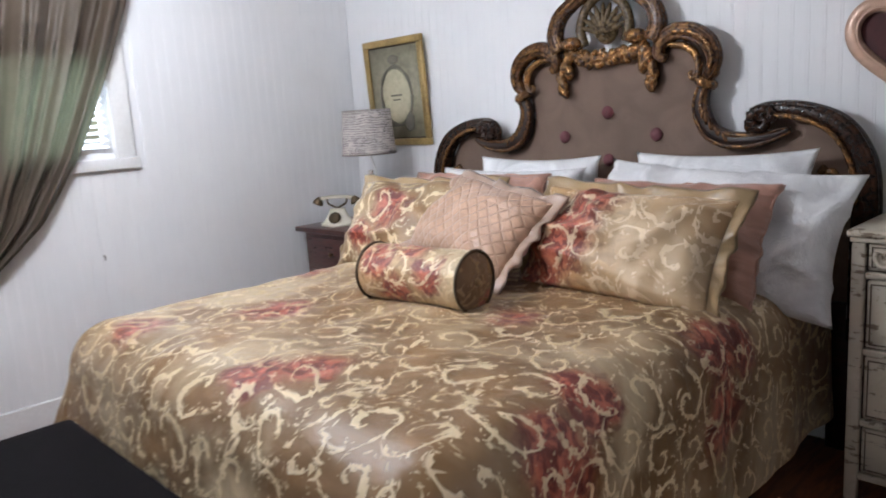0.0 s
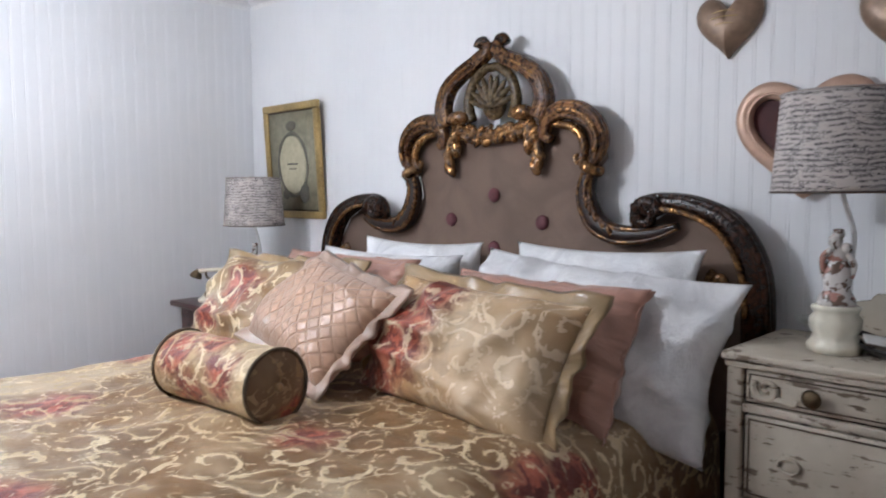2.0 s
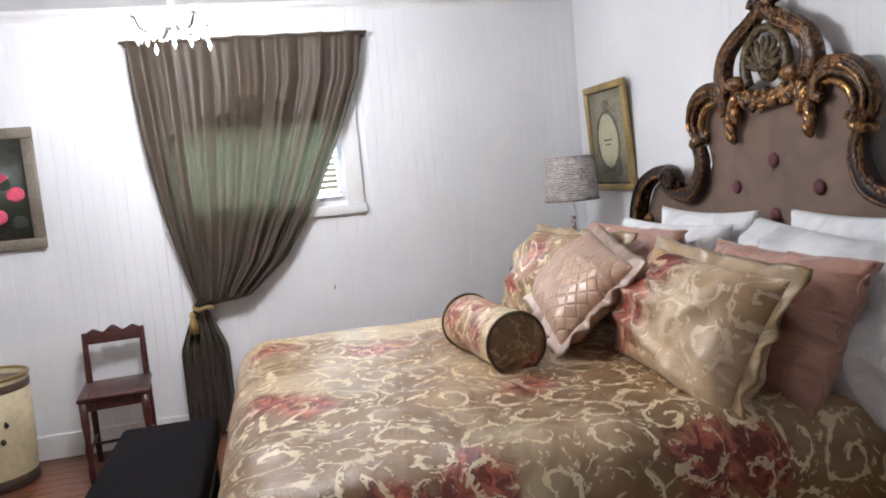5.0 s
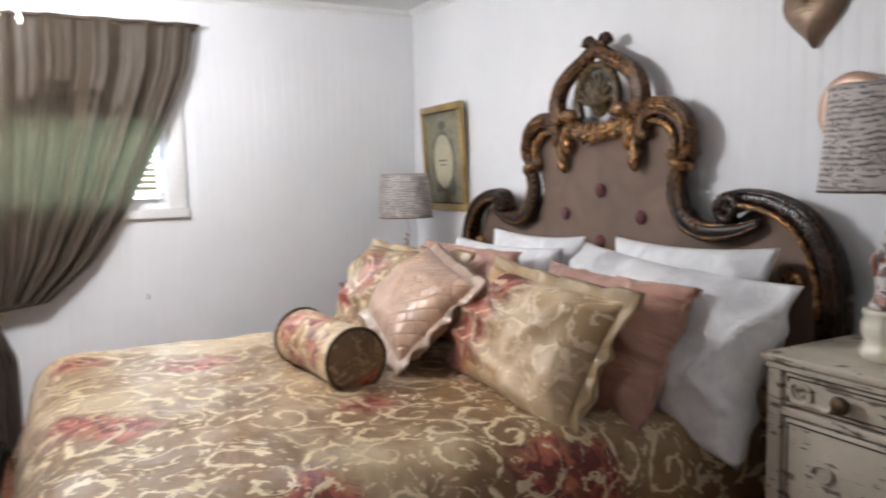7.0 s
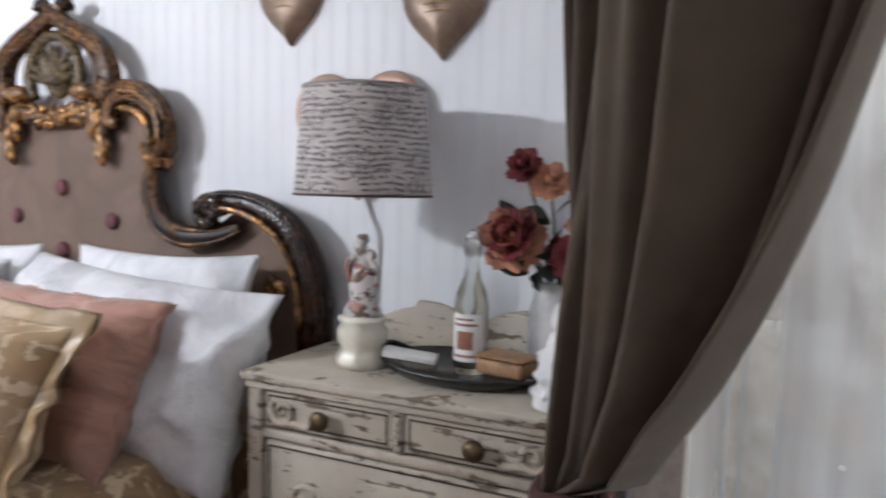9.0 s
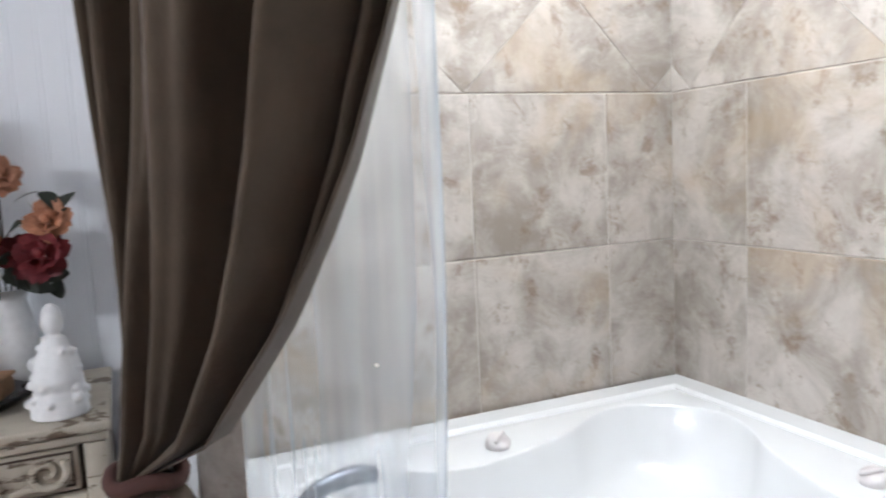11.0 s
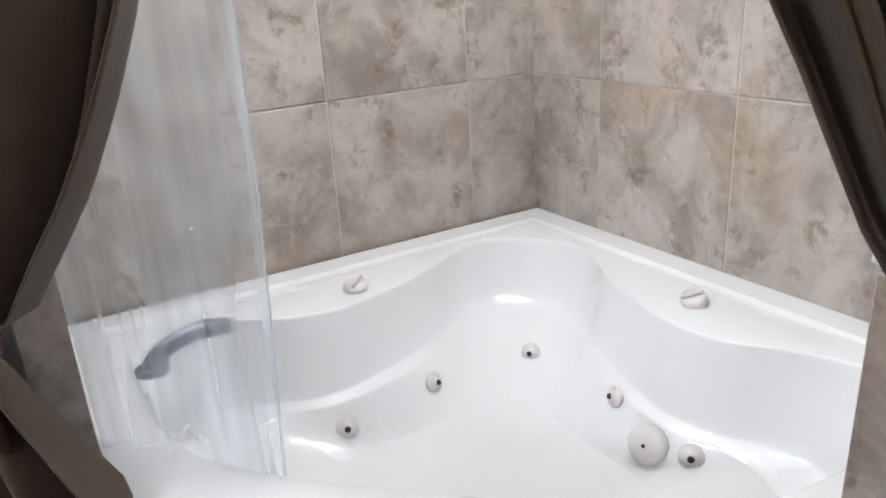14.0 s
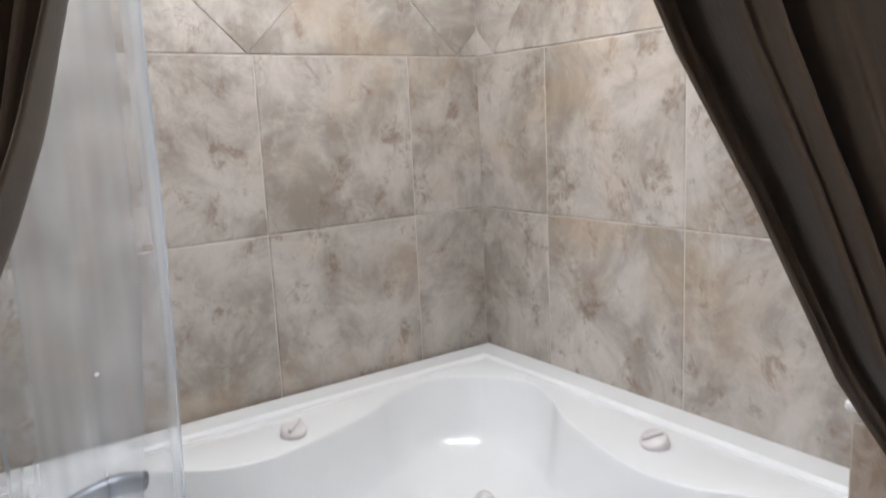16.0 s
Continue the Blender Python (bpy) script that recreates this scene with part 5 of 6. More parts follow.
for s in (-1, 1):
    part("ear_cup", moved(lathe([(0.012, 0.01), (0.018, 0.0), (0.03, -0.02), (0.032, -0.032), (0.0, -0.034)], 20), pose(s * 0.105, 0, 0.158, 0, -s * 25)), BRASS, hs, "dark brass cup")

# ---- chair by the window ----
chair = thing("side_chair", "small dark carved wooden side chair by the window", "chair", pose(-1.60, -2.88, FZ, 0, 0, 6))
part("seat", block((-0.19, -0.17, 0.42), (0.19, 0.17, 0.445), 0.008, 3), MAHOG, chair)
part("apron", block((0.15, -0.15, 0.37), (0.172, 0.15, 0.419), 0.005), MAHOG, chair)
for y in (-0.145, 0.145):
    part("front_leg", moved(lathe([(0.014, 0), (0.018, 0.05), (0.013, 0.1), (0.02, 0.17), (0.014, 0.22), (0.02, 0.30), (0.02, 0.419)], 12), pose(0.165, y, 0)), MAHOG, chair)
    part("back_post", tube([(-0.17, y, 0), (-0.165, y, 0.25), (-0.165, y, 0.44), (-0.185, y, 0.60), (-0.205, y, 0.71)], [0.016, 0.017, 0.018, 0.016, 0.014], 10, 4), MAHOG, chair)
    part("side_stretcher", tube([(0.165, y, 0.15), (0, y, 0.15), (-0.167, y, 0.15)], 0.009, 8, 4), MAHOG, chair)
part("cross_stretcher", tube([(0, -0.145, 0.15), (0, 0, 0.15), (0, 0.145, 0.15)], 0.009, 8, 4, up=(0, 0, 1)), MAHOG, chair)
cr = [(-0.148, 0.0)] + [(-0.15 + 0.30 * k / 24, 0.07 + 0.012 * math.cos((k / 24 - 0.5) * 6 * math.pi) + 0.012 * math.exp(-((k / 24 - 0.5) * 6) ** 2)) for k in range(25)] + [(0.148, 0.0)]
part("crest_rail", moved(slab(cr, -0.009, 0.009, 0.003), Matrix.Translation((-0.197, 0, 0.645)) @ Matrix.Rotation(radians(-8), 4, "Y") @ Matrix.Rotation(math.pi / 2, 4, "Z")), MAHOG, chair, "scalloped crest rail")

# ---- painted tin bin ----
bn = thing("waste_bin", "cream painted tin bin with a dark rim and flowers", "bin", pose(-1.655, -3.52, FZ))
part("bin_body", lathe([(0.19, 0.0), (0.195, 0.02), (0.205, 0.3), (0.205, 0.57), (0.198, 0.57), (0.19, 0.3), (0.185, 0.02), (0.0, 0.02)], 40), BINPAINT, bn)
part("bin_rim", tube([(0.206 * math.cos(a), 0.206 * math.sin(a), 0.57) for a in [k * math.pi / 10 for k in range(21)]], 0.010, 8, 3, up=(0, 0, 1)), GILTFRAME, bn)
part("bin_band", lathe([(0.2065, 0.50), (0.2085, 0.505), (0.2085, 0.535), (0.2065, 0.54)], 40), DARKWOOD, bn)
part("bin_foot_band", lathe([(0.192, 0.0), (0.1975, 0.004), (0.1985, 0.06), (0.1965, 0.064)], 40), DARKWOOD, bn)
rng = random.Random(6)
for k in range(9):
    a = radians(rng.uniform(-40, 60))
    part("painted_flower", ball(0.018, (0.206 * math.cos(a), 0.206 * math.sin(a), rng.uniform(0.18, 0.38)), (0.5, 0.9, 1), 1), LEAF, bn)

# ---- chandelier ----
chd = thing("chandelier", "glittering white crystal chandelier, lit", "chandelier", pose(*CH))
part("ceiling_rose", moved(lathe([(0.06, 0), (0.055, -0.02), (0.02, -0.035), (0.0, -0.036)], 24), pose(0, 0, CZ - CH[2] - 0.001)), TRIM, chd)
part("rod", tube([(0, 0, CZ - CH[2] - 0.03), (0, 0, 0.2), (0, 0, 0.0)], 0.008, 8, 4, up=(0, 1, 0)), TRIM, chd)
part("hub", ball(0.04, (0, 0, 0.06), (1, 1, 0.8), 2), TRIM, chd)
for k in range(4):
    a = radians(35 + 90 * k)
    c, s = math.cos(a), math.sin(a)
    arm = part("arm", tube([(0.03 * c, 0.03 * s, 0.06), (0.08 * c, 0.08 * s, 0.02), (0.13 * c, 0.13 * s, 0.03), (0.15 * c, 0.15 * s, 0.07)], 0.006, 7, 4, up=(0, 0, 1)), CHROME, chd)
    part("candle_cup", moved(lathe([(0.012, 0), (0.02, 0.01), (0.008, 0.014), (0.008, 0.03)], 14), pose(0.15 * c, 0.15 * s, 0.065)), TRIM, arm)
    for q in range(3):
        b = a + (q - 1) * 0.5
        rr = 0.15 - 0.03 * abs(q - 1)
        part("crystal_drop", moved(lathe([(0.0, 0.03), (0.006, 0.015), (0.010, 0.0), (0.0, -0.02)], 6), pose(rr * math.cos(b), rr * math.sin(b), 0.0 - 0.02 * (q % 2))), CRYSTAL, arm, "crystal drop with a glow of its own", False)
bead_chain = [ball(0.007, (0.15 * math.cos(t) * (0.55 + 0.45 * abs(math.cos(2 * t))), 0.15 * math.sin(t) * (0.55 + 0.45 * abs(math.cos(2 * t))), 0.04 - 0.03 * abs(math.sin(2 * t))), (1, 1, 1), 1) for t in [k * math.pi / 20 for k in range(40)]]
part("bead_chain", join(*bead_chain), CRYSTAL, chd)


# ---- curtains ----
def swag(place, top, bottom, tie, edge, n=90, m=46, folds=7, depth=0.045, tail=0.16, seed=0.0, crisp=0.25):
    """A curtain hung from a rod and drawn to a tie. place(u, z, out) turns metres along the rod, height and depth into the world;
    edge(z) gives the free edge's place along the rod, tie the place and height of the knot."""
    tu, tz = tie

    def f(u, v):
        z = top + (bottom - top) * v
        k = (z - tz) / (top - tz)
        if k >= 0:
            lo, hi = min(0.0, tu), max(edge(z), 0.02)
            lo = lo + (tu - 0.03 - lo) * (1 - k) ** 2 if tu > 0.1 else lo
            squeeze = min(1.0, abs(hi - lo) / 0.5)
            along = lo + (hi - lo) * u
            amp = depth * (0.45 + 0.55 * squeeze) * (0.35 + 0.65 * min(1, (1 - k) * 2.5 + 0.25))
            # folds fan out from the tie
            sag = -0.05 * (1 - k) * u * math.sin(math.pi * min(1, max(0, k)))
        else:
            q = min(1.0, -k * 6)
            half = 0.035 + tail * q * 0.5
            along, amp, sag = tu - 0.035 + half * (2 * u - 1) * 0.9 + 0.01, depth * (0.5 + 0.6 * q), 0
        ph = u * folds * 2 * math.pi + seed + 1.3 * math.sin(u * 5 + seed) + 0.4 * math.sin(z * 3)
        ridge = (1 - abs(math.sin(ph * 0.5 + 0.3 * math.sin(3 * z)))) * 2 - 1
        out = amp * ((1 - crisp) * math.sin(ph) + crisp * 1.3 * ridge + 0.34 * math.sin(2.3 * ph + 1) + 0.16 * math.sin(4.1 * ph + 2 * z)) + 0.006 * noise.noise(Vector((u * 12, z * 4, seed)))
        return place(along, z + sag, out)
    return grid_mesh(n, m, f)


def interp(table):
    """Straight lines between (z, u) pairs, in rising z."""
    def g(z):
        if z <= table[0][0]:
            return table[0][1]
        for (a, p), (b, q) in zip(table, table[1:]):
            if z <= b:
                t = (z - a) / (b - a)
                return p + (q - p) * t
        return table[-1][1]
    return g


def thick(ob, t=0.004):
    ob.modifiers.new("thickness", "SOLIDIFY").thickness = t
    return ob


def tie_band(parent, place, mt):
    """A gathered tie-back with a fringed tassel hanging from it."""
    band = part("tie_band", moved(tube([(0.05 * math.cos(a), 0.05 * math.sin(a), 0.006 * math.sin(3 * a)) for a in [k * math.pi / 8 for k in range(17)]], 0.013, 8, 3, up=(0, 0, 1)), place), mt, parent, "tie-back band")
    part("tassel", moved(lathe([(0.0, 0.0), (0.012, -0.01), (0.018, -0.03), (0.012, -0.04), (0.02, -0.06), (0.028, -0.13), (0.0, -0.13)], 28, ribs=7, depth=0.1), place @ Matrix.Translation((0.02, -0.062, -0.01))), mt, band, "fringed tassel")


# taffeta at the window: u runs along the west wall from its far end
wc = thing("window_curtain", "olive-brown taffeta curtain drawn to one tie-back", "curtain")
wedge = interp([(0.60, 0.34), (0.66, 0.49), (0.88, 0.725), (1.19, 0.924), (1.54, 1.095), (1.89, 1.25), (2.13, 1.295)])
thick(part("curtain_cloth", swag(lambda u, z, o: Vector((XL + 0.085 + o, -2.65 + u, z)), 2.13, FZ + 0.02, (0.24, 0.64), wedge, 120, 60, 6.5, 0.034, 0.22, 1.0), TAFFETA, wc), 0.001)
part("curtain_rod", tube([(XL + 0.085, -2.68, 2.12), (XL + 0.085, -2.0, 2.12), (XL + 0.085, -1.33, 2.12)], 0.008, 10, 3, up=(0, 0, 1)), DARKWOOD, wc)
for y in (-2.66, -1.345):
    part("rod_bracket", block((XL - 0.011, y - 0.008, 2.105), (XL + 0.08, y + 0.008, 2.119), 0.002), DARKWOOD, wc)
tie_band(wc, Matrix.Translation((XL + 0.09, -2.415, 0.63)), GILTFRAME)

# velvet curtains and vinyl liner on a slanting rod before the tub
DIR, NRM = Vector((1, -1, 0)).normalized(), Vector((-1, -1, 0)).normalized()
P0 = Vector((1.95, -0.78, 0))


def rod_place(u, z, o):
    return P0 + DIR * u + NRM * o + Vector((0, 0, z))


tc = thing("tub_curtain", "dark olive-brown velvet curtain tied back beside the dresser", "curtain", group="tub curtains")
ledge = interp([(0.79, 0.07), (0.815, 0.12), (0.86, 0.20), (0.93, 0.25), (1.04, 0.328), (1.16, 0.393), (1.28, 0.45), (1.37, 0.48), (1.7, 0.59), (2.2, 0.76)])
thick(part("curtain_cloth", swag(lambda u, z, o: rod_place(u - 0.004, z, o * 0.8 - 0.055), 2.24, FZ + 0.02, (0.05, 0.79), lambda z: ledge(z) - 0.040 - 0.020 * smooth(z, 0.9, 1.4), 170, 70, 2.9, 0.105, 0.42, 0.9, 0.45), VELVET, tc), 0.003)
tie_band(tc, Matrix.Translation(rod_place(0.02, 0.79, -0.06)), DARKRED)
tr = thing("tub_curtain", "dark olive-brown velvet curtain tied back beside the low wall", "curtain", group="tub curtains")
redge = interp([(0.83, 0.05), (0.968, 0.214), (1.059, 0.269), (1.21, 0.337), (1.325, 0.395), (2.2, 0.72)])
thick(part("curtain_cloth", swag(lambda u, z, o: rod_place(1.42 - u, z, o + 0.03), 2.24, FZ + 0.02, (0.03, 0.80), redge, 120, 66, 4.6, 0.062, 0.20, 2.2, 0.5), VELVET, tr), 0.003)
tie_band(tr, Matrix.Translation(rod_place(1.415, 0.79, 0.03)), DARKRED)
rod = thing("curtain_rod", "dark metal curtain rod across the tub corner", "curtain rod")
part("rod_pole", tube([rod_place(-0.02, 2.25, 0.04), rod_place(0.7, 2.25, 0.04), rod_place(1.46, 2.25, 0.04)], 0.012, 12, 3, up=(0, 0, 1)), DARKWOOD, rod)
for u in (0.0, 0.68, 1.44):
    part("rod_hanger", tube([rod_place(u, 2.255, 0.04), rod_place(u, 2.29, 0.04), rod_place(u, CZ - 0.001, 0.04)], 0.006, 8, 3), DARKWOOD, rod)
lin = thing("shower_liner", "sheer vinyl shower liner hanging in soft folds", "shower curtain")


def liner(u, v):
    z = 2.23 - v * 2.0
    along = 0.07 + (0.405 - 0.05 * v) * u
    out = -0.02 - 0.215 * smooth(v, 0.0, 0.3) + 0.012 * math.sin(u * 4.5 * 2 * math.pi + 2 * math.sin(u * 5)) * (0.6 + 0.4 * v) + 0.005 * math.sin(u * 19 + z * 2)
    return rod_place(along + 0.006 * math.sin(z * 5 + u * 9), z, out)


lo = part("liner_sheet", grid_mesh(140, 30, liner), SHEER, lin)
part("liner_hem", tube([liner(1.0, k / 10) for k in range(11)], 0.0022, 6, 3), SHEER, lin)
# tiny white ball put in for a bright glint on the vinyl
part("liner_stud", ball(0.003, liner(0.72, 0.65) + NRM * 0.004), LACE, lin, "small white dot standing in for a glint on the liner")

# ---- corner tub ----
CX, CY, RZ = XR - 0.012, TY - 0.012, 0.52   # corner of the tiles and rim height


def tub_p(a, b, z):
    return Vector((CX - a, CY - b, z))


tub = thing("corner_tub", "white acrylic corner whirlpool tub", "bathtub")
half_in = [(0.185, 0.185), (0.275, 0.124), (0.36, 0.119), (0.45, 0.152), (0.55, 0.208), (0.68, 0.254), (0.80, 0.284), (0.88, 0.288), (0.98, 0.258), (1.09, 0.185), (1.20, 0.152), (1.295, 0.20), (1.335, 0.31), (1.335, 0.52), (1.28, 0.72), (1.14, 0.885), (1.02, 1.005)]
ring_in = [(a, b) for a, b in half_in] + [(b, a) for a, b in half_in[::-1][1:-1]]
inner = curve_points([Vector((a, b, 0)) for a, b in ring_in + [ring_in[0]]], 6)[:-1]
outer_poly = [(0.0, 0.0), (1.43, 0.0), (1.43, 0.74), (0.74, 1.43), (0.0, 1.43)]


def to_edge(p, c=Vector((0.68, 0.68, 0))):
    """Where the line from the middle through p leaves the tub's outline."""
    d = (p - c).normalized()
    best = 9.0
    for (ax, ay), (bx, by) in zip(outer_poly, outer_poly[1:] + outer_poly[:1]):
        ex, ey = bx - ax, by - ay
        den = d.x * ey - d.y * ex
        if abs(den) > 1e-9:
            t = ((ax - c.x) * ey - (ay - c.y) * ex) / den
            s = ((ax - c.x) * d.y - (ay - c.y) * d.x) / den
            if t > 0 and -1e-6 <= s <= 1 + 1e-6:
                best = min(best, t)
    return c + d * best


C0 = Vector((0.70, 0.70, 0))


# foot of the bowl's wall, and how the wall runs down to it: on the flanks, and at the corner and front
half_low = [(0.46, 0.46), (0.55, 0.425), (0.70, 0.415), (0.88, 0.415), (1.06, 0.44), (1.19, 0.53), (1.20, 0.70), (1.10, 0.86), (0.99, 0.99)]
low_ring = curve_points([Vector((a, b, 0)) for a, b in half_low + [(b, a) for a, b in half_low[::-1][1:-1]] + [half_low[0]]], 60)[:-1]
FLANK = [(0.0, 0.0), (0.014, -0.002), (0.028, -0.008), (0.04, -0.024), (0.11, -0.095), (0.19, -0.165), (0.235, -0.19), (0.27, -0.197), (0.50, -0.203), (0.56, -0.209), (0.61, -0.226), (0.86, -0.292), (1.06, -0.328), (1.4, -0.335)]
ROUND = [(0.0, 0.0), (0.010, -0.002), (0.020, -0.008), (0.03, -0.024), (0.09, -0.085), (0.17, -0.14), (0.235, -0.166), (0.29, -0.18), (0.38, -0.196), (0.45, -0.21), (0.52, -0.224), (0.78, -0.284), (1.04, -0.328), (1.4, -0.335)]


def bowl_point(p, k):
    """Where the k-th ring of the bowl lies under the rim point p, and its height."""
    ang = math.atan2(p.y - C0.y, p.x - C0.x)
    th = abs((math.degrees(ang) + 360 - 225 + 180) % 360 - 180)
    f = smooth(th, 12, 54) * (1 - smooth(th, 118, 150))
    s, dz = [FLANK[k][q] * f + ROUND[k][q] * (1 - f) for q in (0, 1)]
    dz *= 1 + (0.16 * smooth(th, 45, 105) if 3 < k < 11 else 0)      # the seat slopes down away from the corner
    foot = min(low_ring, key=lambda q: abs(math.remainder(math.atan2(q.y - C0.y, q.x - C0.x) - ang, 2 * math.pi)))
    foot = C0 + (p - C0).normalized() * (foot - C0).length
    return p + (foot - p) * s, RZ + dz


rings = []
bm = bmesh.new()
outs = [to_edge(p) for p in inner]
corners = {min(range(len(outs)), key=lambda i: (outs[i] - Vector((x, y, 0))).length): Vector((x, y, 0)) for x, y in outer_poly}
for i, c in corners.items():
    outs[i] = c
rings.append([bm.verts.new(tub_p(p.x, p.y, RZ - 0.05)) for p in outs])
rings.append([bm.verts.new(tub_p(p.x, p.y, RZ)) for p in outs])
rings.append([bm.verts.new(tub_p(*(o.lerp(p, 0.5)).to_tuple()[:2], RZ + 0.001)) for o, p in zip(outs, inner)])
for k in range(len(FLANK)):
    rings.append([bm.verts.new(tub_p(q.x, q.y, z)) for q, z in (bowl_point(p, k) for p in inner)])
mid = bm.verts.new(tub_p(C0.x, C0.y, RZ - 0.338))
cnt = len(inner)
for a, b in zip(rings, rings[1:]):
    for k in range(cnt):
        bm.faces.new((a[k], a[(k + 1) % cnt], b[(k + 1) % cnt], b[k]))
for k in range(cnt):
    bm.faces.new((rings[-1][k], rings[-1][(k + 1) % cnt], mid))
bmesh.ops.recalc_face_normals(bm, faces=bm.faces[:])
shell = part("tub_shell", bm, ACRYLIC, tub)
shell.modifiers.new("edge", "BEVEL").width = 0.004
FL = 0.088
ell = [(0, 0), (1.425, 0), (1.425, FL), (FL, FL), (FL, 1.425), (0, 1.425)]
bm = bmesh.new()
lower, upper, top = [[bm.verts.new(tub_p(a - da * q, b - db * q, RZ + z)) for (a, b), (da, db) in zip(ell, ((0, 0), (0, 0), (0, 1), (1, 1), (1, 0), (0, 0)))] for z, q in ((-0.004, 0.0), (0.006, 0.004), (0.0135, 0.014))]
for r0, r1 in ((lower, upper), (upper, top)):
    for k in range(6):
        bm.faces.new((r0[k], r0[(k + 1) % 6], r1[(k + 1) % 6], r1[k]))
bm.faces.new((top[0], top[1], top[2], top[3]))
bm.faces.new((top[0], top[3], top[4], top[5]))
bmesh.ops.recalc_face_normals(bm, faces=bm.faces[:])
part("wall_flange", bm, ACRYLIC, tub, "raised white strip along the tiles", False)
part("tub_apron", join(block((CX - 1.425, CY - 0.74, FZ), (CX - 1.40, CY - 0.003, RZ - 0.02), 0.004), block((CX - 0.74, CY - 1.425, FZ), (CX - 0.003, CY - 1.40, RZ - 0.02), 0.004),
     moved(block((-0.485, -0.012, FZ), (0.485, 0.012, RZ - 0.02), 0.004), Matrix.Translation((CX - 1.075, CY - 1.075, 0)) @ Matrix.Rotation(radians(-45), 4, "Z"))), ACRYLIC, tub)


def jet(name, a, b, z, r, face):
    """A whirlpool nozzle on the tub's inner wall, facing the given way."""
    m = Matrix.Translation(tub_p(a, b, z)) @ Vector(face).to_track_quat("Z", "Y").to_matrix().to_4x4()
    j = part(name, moved(lathe([(r, 0.0), (r, 0.006), (r * 0.85, 0.012), (r * 0.5, 0.013), (r * 0.45, 0.018), (r * 0.3, 0.02), (0, 0.02)], 28), m), JETW, tub, "pale plastic whirlpool jet")
    part("jet_eye", moved(lathe([(r * 0.28, 0.0201), (r * 0.22, 0.024), (0.0, 0.0241)], 14), m), BLACK, j)


def on_bowl(a, b, k):
    """The place on ring k of the bowl that lies towards (a, b), and the way it faces."""
    want = math.atan2(b - C0.y, a - C0.x)
    p = min(inner, key=lambda q: abs(math.remainder(math.atan2(q.y - C0.y, q.x - C0.x) - want, 2 * math.pi)))
    i = inner.index(p)
    t = inner[(i + 1) % len(inner)] - inner[i - 1]
    nrm = Vector((-t.y, t.x, 0)).normalized()
    if nrm.dot(C0 - p) < 0:
        nrm = -nrm
    (q, z), (q1, z1) = bowl_point(p, int(k)), bowl_point(p, int(k) + 1)
    q, z = q.lerp(q1, k - int(k)), z + (z1 - z) * (k - int(k))
    return q, z, Vector((-nrm.x, -nrm.y, 0.28))


for a, b, k, r in JETS:
    q, z, face = on_bowl(a, b, k)
    jet("jet", q.x, q.y, z, r, face)
q, z, face = on_bowl(*SUCTION)
m = Matrix.Translation(tub_p(q.x, q.y, z)) @ face.to_track_quat("Z", "Y").to_matrix().to_4x4()
sc = part("suction_cover", moved(lathe([(0.045, 0.0), (0.045, 0.022), (0.039, 0.03), (0.02, 0.032), (0, 0.032)], 32), m), JETW, tub, "round suction cover")
part("screw", moved(ball(0.005, (0, 0, 0.033), (1, 1, 0.5), 2), m), BLACK, sc)
for a, b, turn, rx, ry in ((0.765, 0.215, 40, 24, 0), (0.18, 0.80, -40, 0, -24)):
    seat = Matrix.Translation(tub_p(a, b, RZ + 0.010)) @ pose(0, 0, 0, rx, ry)
    kb = part("air_knob", moved(lathe([(0.031, -0.012), (0.031, 0.010), (0.027, 0.015), (0.0, 0.016)], 28), seat), JETW, tub, "pale air control knob")
    part("grip", moved(block((-0.025, -0.005, 0.0155), (0.025, 0.005, 0.026), 0.0035), seat @ Matrix.Rotation(radians(turn), 4, "Z")), JETW, kb)
sp = thing("tub_spout", "brushed metal arched tub spout", "faucet")
S0 = Vector((2.295, -0.45, RZ))
part("spout_arch", tube([S0, S0 + Vector((0.008, 0.004, 0.02)), S0 + Vector((0.05, 0.015, 0.045)), S0 + Vector((0.12, 0.03, 0.05)), S0 + Vector((0.175, 0.04, 0.038))], [0.026, 0.022, 0.020, 0.022, 0.02], 14, 6, 0.8), CHROME, sp)
part("spout_base", moved(lathe([(0.036, 0.001), (0.036, 0.01), (0.028, 0.016), (0, 0.017)], 24), Matrix.Translation(S0)), CHROME, sp)
for x, y in TUB_LAMPS:
    lt = thing("recessed_light", "small recessed ceiling light over the tub", "ceiling light", pose(x, y, CZ), "tub ceiling lights")
    part("trim_ring", lathe([(0.07, -0.001), (0.068, -0.012), (0.05, -0.014), (0.05, -0.004)], 28), TRIM, lt)
    part("lens", lathe([(0.049, -0.004), (0.045, -0.01), (0.0, -0.012)], 24), BULB, lt)
hk = thing("wall_hook", "tiny dark hook on the boarded wall", "hook", pose(XL, -1.66, 0.645))
part("hook_wire", tube([(0.0, 0, 0.01), (0.016, 0, 0.008), (0.02, 0, -0.006), (0.012, 0, -0.012)], 0.003, 6, 4), DARKWOOD, hk)

# ---- boards, planks and tiles ----


def clip(poly, ax, lim, keep):
    out = []
    for p, q in zip(poly, poly[1:] + poly[:1]):
        pin, qin = (p[ax] - lim) * keep >= -1e-9, (q[ax] - lim) * keep >= -1e-9
        if pin:
            out.append(p)
        if pin != qin:
            t = (lim - p[ax]) / (q[ax] - p[ax])
            out.append((p[0] + (q[0] - p[0]) * t, p[1] + (q[1] - p[1]) * t))
    return out


